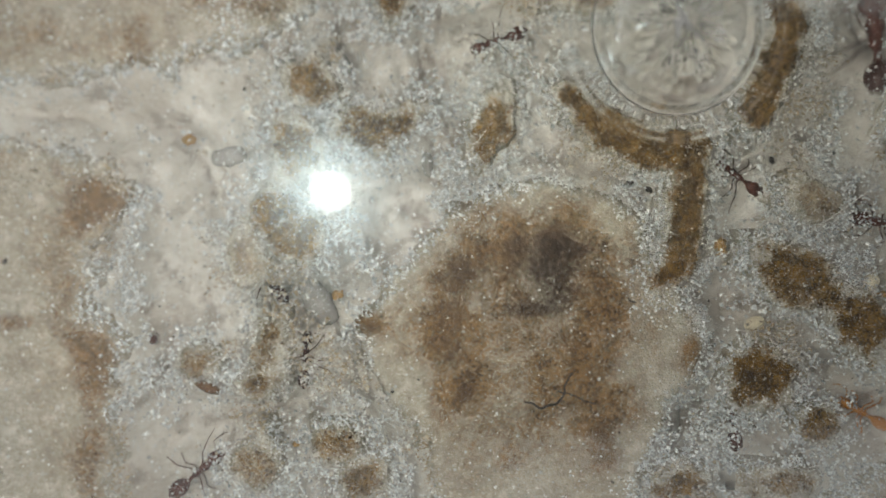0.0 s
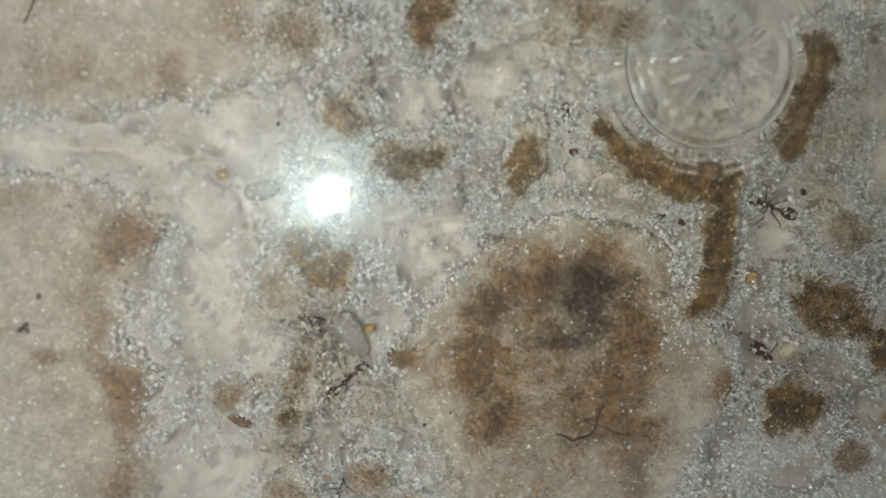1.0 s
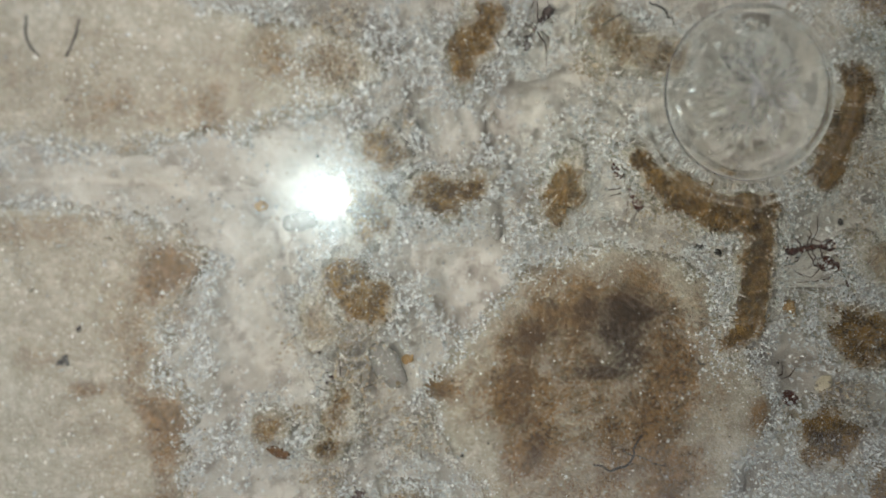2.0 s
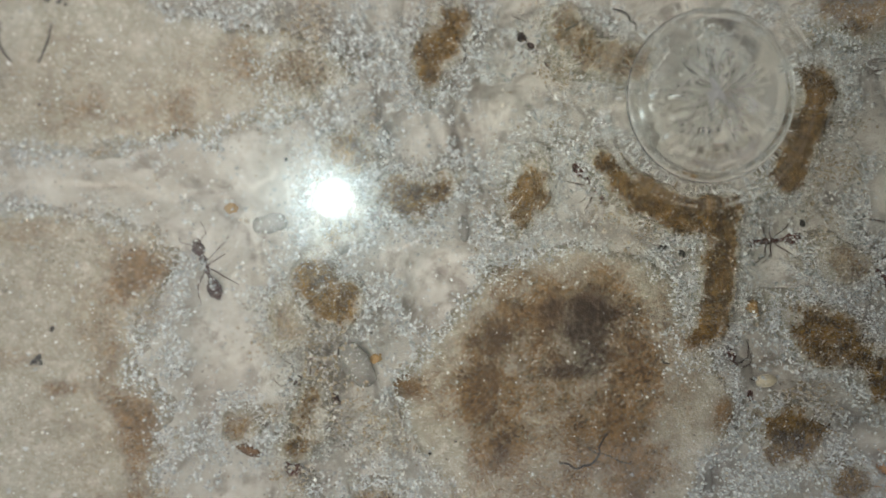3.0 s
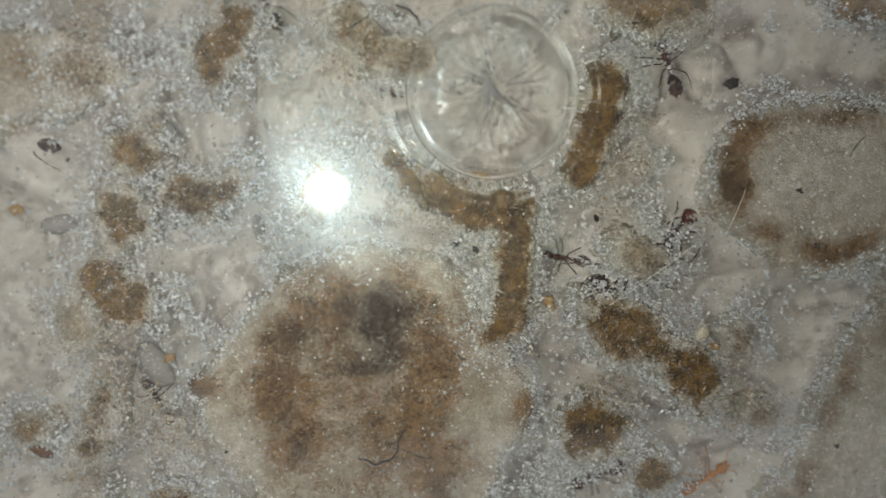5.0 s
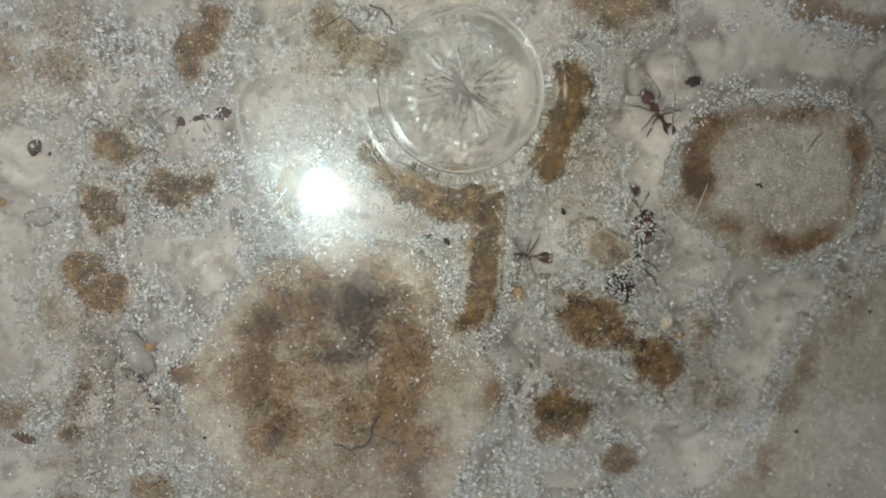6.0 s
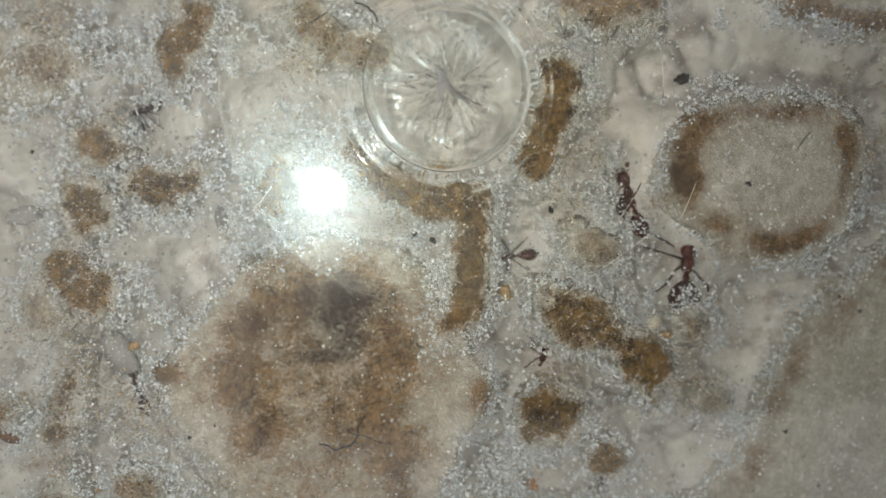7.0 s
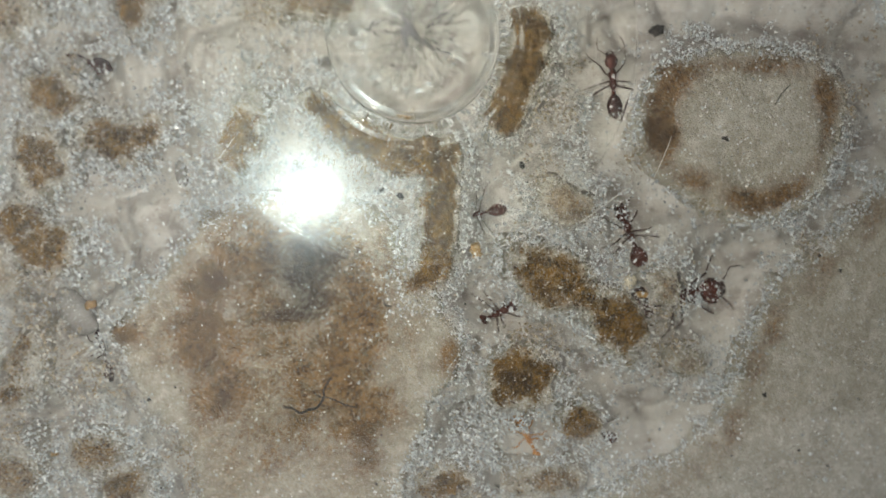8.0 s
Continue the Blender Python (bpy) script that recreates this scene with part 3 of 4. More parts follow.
def mound(name, core, box, strength, label, seed, group):
    def field(x, y):
        return core(x, y) - RIM

    near = [c for c, b in CORES if b[0] < box[1] and b[1] > box[0] and b[2] < box[3] and b[3] > box[2]]
    ob = sheet(name, field, box, 0.2, -0.14, sand_mound,
               lambda x, y, d: (strength * smooth(0.75, -0.55, core_distance(x, y, near)), 0.75 * strength * smooth(0.46, 0.72, fractal(x, y, 1.4, 63, 3)) * smooth(0.3, -0.6, core_distance(x, y, near))), 1.15)
    tagged(ob, label, "sand mound", group)
    area = (box[1] - box[0]) * (box[3] - box[2])
    crust(ob, field, near, box, int(area * 26), strength, seed)
    FIELDS.append((field, strength))


MOUNDS = []
for lines, strength, label in RIDGES:
    xs_, ys_ = [q[0] for line in lines for q in line], [q[1] for line in lines for q in line]
    MOUNDS.append(("sand_ridge", ridge_field(lines), (min(xs_) - 3, max(xs_) + 3, min(ys_) - 3, max(ys_) + 3), strength, label, "sand ridges"))
for cx, cy, rx, ry, turn, strength in PILLARS:
    size = "large" if rx > 1.9 else "small"
    tone = "dark brown" if strength > 0.85 else "brown" if strength > 0.6 else "faintly brown"
    r = max(rx, ry) + 2
    MOUNDS.append(("sand_pillar", pillar_field(cx, cy, rx, ry, turn), (cx - r, cx + r, cy - r, cy + r), strength,
                   f"{size} {tone} stained sand pillar pressed against the glass", "sand pillars"))
CORES = [(m[1], m[2]) for m in MOUNDS]
for i, (name, core, box, strength, label, group) in enumerate(MOUNDS):
    mound(name, core, box, strength, label, 200 + i, group)


# ---- loose white grains on the underside of the glass ----
def nearest(x, y, mounds):
    d = np.full(x.shape, 1e9)
    for field, strength in FIELDS:
        if (strength is not None) == mounds:
            d = np.minimum(d, field(x, y))
    return d


def bell(x, y, cx, cy, rx, ry):
    return np.exp(-((x - cx) / rx) ** 2 - ((y - cy) / ry) ** 2)


# open places with few grains, and places thick with them
THIN = [(42, -18, 6, 6), (45.4, -12.3, 4.5, 4.5), (39, 11.8, 2.2, 5), (50, 15.7, 8, 2.0), (29.6, 0.5, 3.5, 2.5), (29.1, -11.2, 3.5, 2.5), (33, -23, 3, 3), (44.1, -2.9, 4, 3), (34.8, -3, 3, 1.8), (8, 10.5, 4.5, 3.5),
        (-4.7, 9.6, 5, 2.5), (-14, -12, 4, 4), (-17.5, -7, 3.5, 4), (-10.3, -16, 2, 5), (-15, -18.5, 4, 2.5), (-21, -22.4, 3, 2), (-29, 6, 9, 2.2), (-16, 6, 4, 1.8), (-14.5, -1.5, 2.4, 2.4), (2.2, 5, 1.2, 4), (-3, 1, 5, 1.8)]
BARE = [(-6.6, -9.7, 1.7, 1.9), (27.3, -4.9, 0.9, 0.9), (-15.5, -16.3, 1.3, 0.9), (20.9, -0.2, 0.6, 0.6), (31.3, 2.3, 0.6, 0.6), (43.1, 13.6, 0.9, 0.9), (-4.9, -8.8, 0.9, 0.7), (42.1, -9.2, 0.9, 0.6), (41.1, -8.2, 1.0, 0.9)]
THICK = [(35.7, 8, 2, 5.5), (35.2, 1.9, 3, 2), (-4.5, -14, 3.2, 6), (-8, 18, 8, 3), (7.6, 0.8, 5, 2.5), (26, -11.5, 2, 3), (26.5, -20, 3.5, 5), (38.9, -5.8, 2.5, 1.8), (41.4, 1.8, 1.6, 4), (19, -1.5, 3.5, 4), (5.5, 15.5, 6, 3), (-20.6, -7, 2.4, 8), (-4, -21, 4, 4), (12, 9, 2, 4)]


def grain_density(x, y):
    dw, dm = nearest(x, y, False), nearest(x, y, True)
    clump = fractal(x, y, 2.4, 17, 4)
    fine = fractal(x, y, 0.8, 23, 3)
    rim = np.exp(-(np.maximum(dw - 0.4, 0) / 0.7) ** 1.4) * smooth(-0.9, 0.3, dw + (fine - 0.5) * 1.2)
    ring = np.exp(-(np.maximum(dm - 0.5, 0) / 1.0) ** 1.5) * smooth(-0.1, 0.3, dm)
    thin = sum(bell(x, y, *b) for b in THIN)
    thick = sum(bell(x, y, *b) for b in THICK)
    level = 0.535 + 0.22 * np.clip(thin, 0, 1) - 0.14 * np.clip(thick, 0, 1)
    loose = smooth(level, level + 0.08, clump * 0.6 + fine * 0.4) * smooth(-0.7, 0.3, dw)
    some = np.clip(np.maximum(rim * smooth(0.24, 0.42, fine), ring * smooth(0.24, 0.42, fine)) + loose + 0.045, 0, 1)
    for cx, cy, rx, ry in BARE:
        some = some * (1 - bell(x, y, cx, cy, rx, ry))
    some = some * (1 - 0.85 * np.clip(1.4 * wall_stain(x, y), 0, 1) * smooth(0.8, -0.2, dw))
    return some * smooth(-0.25, 0.3, dm + (lattice(x, y, 0.5, 27) - 0.5) * 0.7)


def scatter_quartz():
    g = np.random.default_rng(7)
    n = 330000
    p = np.stack([g.uniform(-40, 68, n), g.uniform(-33, 24, n)], 1)
    p = p[g.random(n) < grain_density(p[:, 0], p[:, 1]) * 0.85]
    r = np.clip(g.lognormal(math.log(0.084), 0.36, len(p)), 0.04, 0.21)
    z = -0.02 - r * g.uniform(0.4, 1.0, len(p)) - np.maximum(g.normal(0, 0.18, len(p)), 0)
    tan = smooth(0.56, 0.72, fractal(p[:, 0], p[:, 1], 5.0, 101, 3)) * g.uniform(0, 0.9, len(p)) + 0.5 * (g.random(len(p)) < 0.04)
    ob = grains("quartz_grains", np.stack([p[:, 0], p[:, 1], z], 1), r, quartz, 8, stain=np.clip(tan, 0, 1))
    tagged(ob, "white and clear quartz grains clinging beneath the glass", "sand grains", kind="stuff")


scatter_quartz()


def scatter_dust():
    g = np.random.default_rng(47)
    n = 60000
    p = np.stack([g.uniform(-40, 68, n), g.uniform(-33, 24, n)], 1)
    thin = np.clip(sum(bell(p[:, 0], p[:, 1], *b) for b in THIN), 0, 1)
    left = 0.35 + 0.5 * smooth(5, -8, p[:, 0])
    keep = g.random(n) < left * (1 - 0.75 * thin) * smooth(0.38, 0.62, fractal(p[:, 0], p[:, 1], 3.2, 59, 4)) * smooth(-0.2, 0.3, nearest(p[:, 0], p[:, 1], True)) * smooth(-0.8, 0.6, nearest(p[:, 0], p[:, 1], False))
    p = p[keep]
    r = g.uniform(0.035, 0.075, len(p))
    z = -0.03 - r - np.abs(g.normal(0, 0.12, len(p)))
    ob = grains("dust_grains", np.stack([p[:, 0], p[:, 1], z], 1), r, quartz, 48, BOX, BOX_FACES)
    tagged(ob, "fine pale dust of sand beneath the glass", "sand dust", kind="stuff")


scatter_dust()


def scatter_embedded():
    g = np.random.default_rng(19)
    n = 48000
    p = np.stack([g.uniform(-40, 68, n), g.uniform(-33, 24, n)], 1)
    d = np.full(n, 1e9)
    for field, strength in FIELDS:
        if strength is None:
            d = np.minimum(d, field(p[:, 0], p[:, 1]))
    ok = d < 0.1
    p = p[ok]
    shown = g.random(len(p)) > 0.45 * wall_stain(p[:, 0], p[:, 1]) + 0.45 * spots(p[:, 0], p[:, 1], SOOT)
    p = p[shown]
    r = np.clip(g.lognormal(math.log(0.085), 0.4, len(p)), 0.04, 0.22)
    st = wall_stain(p[:, 0], p[:, 1]) + sum(edge_stain(k, p[:, 0], p[:, 1], f(p[:, 0], p[:, 1])) for k, f in WALL_FIELDS.items())
    st = np.clip(st * g.uniform(0.35, 1.2, len(p)) - 0.03, 0, 1)
    z = -0.14 - r * g.uniform(0.3, 1.0, len(p))
    ob = grains("embedded_grains", np.stack([p[:, 0], p[:, 1], z], 1), r, wall_grain, 20, BOX, BOX_FACES, st)
    tagged(ob, "beige and white grains in the packed sand", "sand grains", kind="stuff")


scatter_embedded()


def scatter_specks():
    g = np.random.default_rng(29)
    n = 330
    p = np.stack([g.uniform(-40, 68, n), g.uniform(-33, 24, n), np.full(n, -0.1)], 1)
    r = np.clip(g.lognormal(math.log(0.06), 0.4, n), 0.03, 0.16)
    ob = grains("dark_specks", p, r, soot_mat, 30, BOX, BOX_FACES)
    tagged(ob, "tiny black dirt specks beneath the glass", "dirt", kind="stuff")


scatter_specks()


def tube(bm, points, radii, sides=6):
    rings = []
    for i, (p, r) in enumerate(zip(points, radii)):
        p = Vector(p)
        ahead = Vector(points[min(i + 1, len(points) - 1)]) - Vector(points[max(i - 1, 0)])
        ahead.normalize()
        side = ahead.cross(Vector((0.13, 0.31, 1))).normalized()
        up = side.cross(ahead)
        rings.append([bm.verts.new(p + (side * math.cos(a) + up * math.sin(a)) * r) for a in (2 * math.pi * k / sides for k in range(sides))])
    for a, b in zip(rings, rings[1:]):
        for k in range(sides):
            bm.faces.new((a[k], a[(k + 1) % sides], b[(k + 1) % sides], b[k]))
    bm.faces.new(rings[0][::-1])
    bm.faces.new(rings[-1])


# ---- suction cup on the glass ----
def lathe(bm, profile, segments, shape=None):
    """A closed ring of revolution; profile of (radius, height), shape(r, z, angle) gives the height."""
    rings = []
    for r, z in profile:
        if r < 1e-6:
            rings.append([bm.verts.new((0, 0, z if shape is None else shape(0, z, 0)))])
            continue
        ring = []
        for k in range(segments):
            a = 2 * math.pi * k / segments
            ring.append(bm.verts.new((r * math.cos(a), r * math.sin(a), z if shape is None else shape(r, z, a))))
        rings.append(ring)
    for a, b in zip(rings, rings[1:] + ([rings[0]] if len(rings[0]) > 1 and len(rings[-1]) > 1 else [])):
        for k in range(segments):
            k2 = (k + 1) % segments
            if len(a) == 1:
                bm.faces.new((a[0], b[k], b[k2]))
            elif len(b) == 1:
                bm.faces.new((a[k], b[0], a[k2]))
            else:
                bm.faces.new((a[k], b[k], b[k2], a[k2]))
    bmesh.ops.recalc_face_normals(bm, faces=bm.faces)


def build_cup():
    cup = new("suction_cup")
    cup.location = (22.15 * MM, 12.6 * MM, (PANE + 0.03) * MM)
    bm = bmesh.new()
    flat = [(r, 0.0) for r in np.linspace(0.0, 18.4, 30)]

    def height(r):
        return 0.08 * float(smooth(18.6, 18.4, np.array(r))) + 0.20 * math.exp(-((r - 8.65) / 0.28) ** 2) + 0.07 * math.exp(-((r - 7.4) / 0.3) ** 2)

    top = list(np.arange(18.58, 17.9, -0.03)) + [17.6] + list(np.arange(17.2, 10.4, -0.4)) + list(np.arange(10.4, 6.6, -0.1)) + list(np.linspace(6.5, 0, 12))
    lathe(bm, flat + [(18.6, 0.0)] + [(r, 0.01 + height(r)) for r in top], 160)
    disc = part("disc", bm, cup_plastic, cup, "thin clear round disc with a low raised ring")
    disc.data.set_sharp_from_angle(angle=radians(40))
    bm = bmesh.new()

    def crinkle(r, z, a):
        p = Vector((math.cos(a) * 2.1, math.sin(a) * 2.1, 0.12 * r))
        fold = 0.7 * noise.noise(p * 1.6) - 1.5 * math.exp(-(noise.noise(p * 2.6 + Vector((3, 1, 0))) / 0.09) ** 2)
        env = float(smooth(0.4, 1.3, np.array(r)) * smooth(4.9, 2.9, np.array(r)))
        west = 0.25 + 0.75 * max(0.0, math.cos(a - radians(205))) ** 0.7
        bead = west * (0.13 * math.exp(-((r - 4.65) / 0.4) ** 2) + (0.065 + 0.04 * noise.noise(p * 5)) * math.sin(31 * a + 3 * noise.noise(p * 1.5)) * math.exp(-((r - 4.65) / 0.45) ** 2))
        lumpy = noise.noise(Vector((math.cos(a) * r * 0.4, math.sin(a) * r * 0.4, 4)))
        return z + (env * 0.46 * fold + bead + 0.30 * lumpy * float(smooth(6.2, 4.5, np.array(r)))) * (1 if z > 0.55 else -0.35)

    over = [(r, 2.95 - 0.35 * math.sqrt(r * r + 0.4)) for r in np.linspace(6.05, 0.0, 44)]
    edge = [(6.6, 0.42), (6.86, 0.45), (6.95, 0.54), (6.96, 0.64), (6.93, 0.74), (6.87, 0.83), (6.79, 0.90), (6.70, 0.95), (6.60, 0.985), (6.50, 1.0), (6.40, 0.985), (6.32, 0.95), (6.25, 0.89), (6.19, 0.82), (6.12, 0.77)]
    lathe(bm, [(r, 0.42) for r in np.linspace(0.0, 6.3, 36)] + edge + over, 320, crinkle)
    dome = part("dome", bm, dome_plastic, cup, "clear dome with radial crinkles")
    bm = bmesh.new()
    for k, (ang, far) in enumerate(((100, 1.2), (215, 0.6), (325, 2.6), (262, 1.5), (30, 0.5))):
        c, si = math.cos(radians(ang)), math.sin(radians(ang))
        tube(bm, [(-0.6 + f * far * c + 0.12 * math.sin(5 * f + k), 0.1 + f * far * si, 2.62 - 0.3 * f * far) for f in (0, 0.25, 0.5, 0.75, 1)], [0.34, 0.30, 0.24, 0.2, 0.1], 8)
    part("nub", bm, nub_mat, cup, "milky star-shaped mark in the dome's middle")
    for ob in (disc, dome):
        ob.visible_shadow = False
    tagged(cup, "clear soft plastic suction cup with radial crinkles stuck on the glass", "suction cup")


build_cup()


# ---- small things beneath the glass ----
def curve_points(points, steps=6):
    """A smooth line through a few points."""
    out = []
    p = [Vector((*q, 0)) if len(q) == 2 else Vector(q) for q in points]
    for i in range(len(p) - 1):
        a, b, c, d = p[max(i - 1, 0)], p[i], p[i + 1], p[min(i + 2, len(p) - 1)]
        for k in range(steps):
            t = k / steps
            out.append(0.5 * (2 * b + (c - a) * t + (2 * a - 5 * b + 4 * c - d) * t * t + (3 * b - a - 3 * c + d) * t ** 3))
    return out + [p[-1]]


def hair(points, r, label, mat=soot_mat):
    bm = bmesh.new()
    line = [q + Vector((0, 0, -0.09)) for q in curve_points(points)]
    n = len(line)
    tube(bm, line, [r * (0.45 + 0.75 * math.sin(math.pi * (0.15 + 0.75 * i / n))) for i in range(n)])
    tagged(part("hair", bm, mat), label, "hair", "hairs and fibres")


hair([(10.6, -18.0), (11.3, -18.1), (12.0, -18.55), (12.7, -18.3), (13.4, -18.15), (14.0, -17.3), (14.05, -16.6), (14.7, -15.5)], 0.085, "curled black hair lying on brown stained sand")
hair([(13.2, -16.9), (13.7, -17.2), (14.0, -17.3)], 0.05, "short black hair branching off a longer one")
hair([(14.0, -17.2), (14.9, -17.5), (15.8, -18.0), (16.9, -18.3)], 0.045, "thin faint hair running across stained sand")
hair([(19.3, -9.2), (19.5, -9.5), (20.0, -9.6)], 0.06, "tiny hooked black hair")
hair([(-33.5, 18.3), (-33.7, 17.1), (-33.4, 16.0), (-32.8, 15.3)], 0.075, "curved grey-black hair on pale sand")
hair([(-29.7, 18.1), (-30.1, 16.7), (-30.8, 15.2)], 0.075, "bent grey-black hair on pale sand")
hair([(14.5, 19.9), (15.8, 19.4), (16.6, 18.2)], 0.085, "dark curved hair beside the suction cup")
hair([(12.4, 19.1), (11.3, 18.4), (10.7, 18.1)], 0.06, "thin dark hair on a loose brown patch")
hair([(55.0, 9.0), (54.2, 8.2), (53.6, 7.2)], 0.04, "fine dark hair on the round sand island")


# thin white tubes stand in for bright scratch lines on the glass
scratch_mat = plain("white_scratch", (0.7, 0.7, 0.68), (0.85, 0.85, 0.83), 0.3)
hair([(7.3, 4.7), (6.5, 3.6), (5.6, 2.6)], 0.028, "fine white line drawn for a bright scratch on the glass", scratch_mat)
hair([(32.5, -5.2), (36.5, -2.6), (40.5, 0.2)], 0.03, "long fine white line drawn for a bright scratch over the chamber", scratch_mat)
hair([(42.6, 0.5), (43.6, 2.6), (44.4, 4.6)], 0.025, "fine white line drawn for a bright scratch beside the round sand island", scratch_mat)


def lump(name, x, y, z, rx, ry, rz, turn, mat, label, category, seed, rough=0.18, group="", rings=0):
    bm = bmesh.new()
    bmesh.ops.create_icosphere(bm, subdivisions=3, radius=1)
    off = Vector((seed * 3.1, seed * 1.7, 0))
    for v in bm.verts:
        c = v.co.copy()
        k = 1 + rough * noise.noise(c * 1.6 + off) + 0.5 * rough * noise.noise(c * 4 + off)
        if rings:
            k *= 1 + 0.07 * math.cos(c.x * rings)
        v.co = Vector((c.x * rx, c.y * ry, c.z * rz)) * k
    ob = part(name, bm, mat)
    ob.matrix_basis = pose(x * MM, y * MM, z * MM, 0, 0, turn)
    return tagged(ob, label, category, group)


for i, (x, y, r, q, turn) in enumerate([(20.9, -0.2, 0.3, 0.22, 60), (31.3, 2.3, 0.3, 0.2, 20), (49.2, 4.4, 0.28, 0.42, -25), (43.1, 13.6, 0.45, 0.6, 10), (-32.1, -8.4, 0.45, 0.7, 35),
                                        (-30.8, -5.8, 0.28, 0.24, 0), (19.3, 0.3, 0.25, 0.35, 40), (-32.3, -6.9, 0.14, 0.55, 25), (53.4, -18.6, 0.2, 0.2, 0), (-28.8, 19.9, 0.5, 0.6, 30), (-29.9, 20.2, 0.35, 0.4, 0), (60.2, -7.5, 0.25, 0.16, 0)]):
    lump("dirt_crumb", x, y, -0.02 - max(r, q) * 0.75, q, r, min(r, q) * 0.8, turn, soot_mat, "black dirt crumb stuck beneath the glass", "crumb", i + 1, 0.65, "dirt crumbs")
for i, (x, y, rx, ry, turn, z) in enumerate([(-4.9, -8.8, 0.5, 0.38, 20, -0.6), (-16.5, 3.8, 0.5, 0.4, 0, -0.8), (42.1, -9.2, 0.7, 0.28, -5, -0.5), (21.5, 6.4, 0.8, 0.35, -5, -0.5), (-8.5, -21.3, 0.3, 0.25, 0, -0.6), (27.3, -4.9, 0.5, 0.65, 15, -0.5)]):
    lump("food_crumb", x, y, z, rx, ry, 0.35, turn, amber, "small amber-orange food crumb among white grains", "crumb", i + 20, 0.4, "food crumbs")
lump("seed_husk", -15.5, -16.3, -0.34, 1.0, 0.42, 0.3, -25, husk_mat, "brown ridged seed husk on the chamber's sand", "seed husk", 41, 0.3, rings=14)
lump("cocoon", 41.1, -8.2, -1.0, 0.85, 0.6, 0.55, 60, cream, "cream oval ant cocoon beside a sand pillar", "cocoon", 44, 0.08, "cocoons")
for i, (x, y, rx, ry, turn) in enumerate([(-6.6, -9.6, 2.3, 1.15, -58), (-4.6, 10.3, 1.5, 0.65, -50), (-6.0, 9.4, 1.2, 0.7, 80), (-7.8, 6.6, 1.2, 0.6, 70), (-8.8, 9.6, 1.0, 0.75, 20), (2.6, 1.9, 0.5, 1.1, 8), (-13.6, 2.5, 1.5, 0.8, 10), (-3.9, 3.1, 1.6, 0.9, -10)]):
    lump("ant_larva", x, y, -0.9 - 0.9 * ry, rx, ry, ry * 0.85, turn, larva_skin, "pale translucent grub-like ant larva against the glass", "larva", i + 50, 0.12, "larvae", 9)


# ---- ants ----
def ball(bm, centre, size, tip=0.0, waist=0.0, seg=14):
    """A rounded body part; tip narrows its front, waist its rear."""
    made = bmesh.ops.create_uvsphere(bm, u_segments=seg, v_segments=10, radius=1)["verts"]
    for v in made:
        x, y, z = v.co.z, v.co.y, v.co.x
        k = 1 - tip * max(x, 0) ** 2 - waist * max(-x, 0) ** 2
        v.co = Vector((centre[0] + x * size[0], centre[1] + y * size[1] * k, centre[2] + z * size[2] * k))


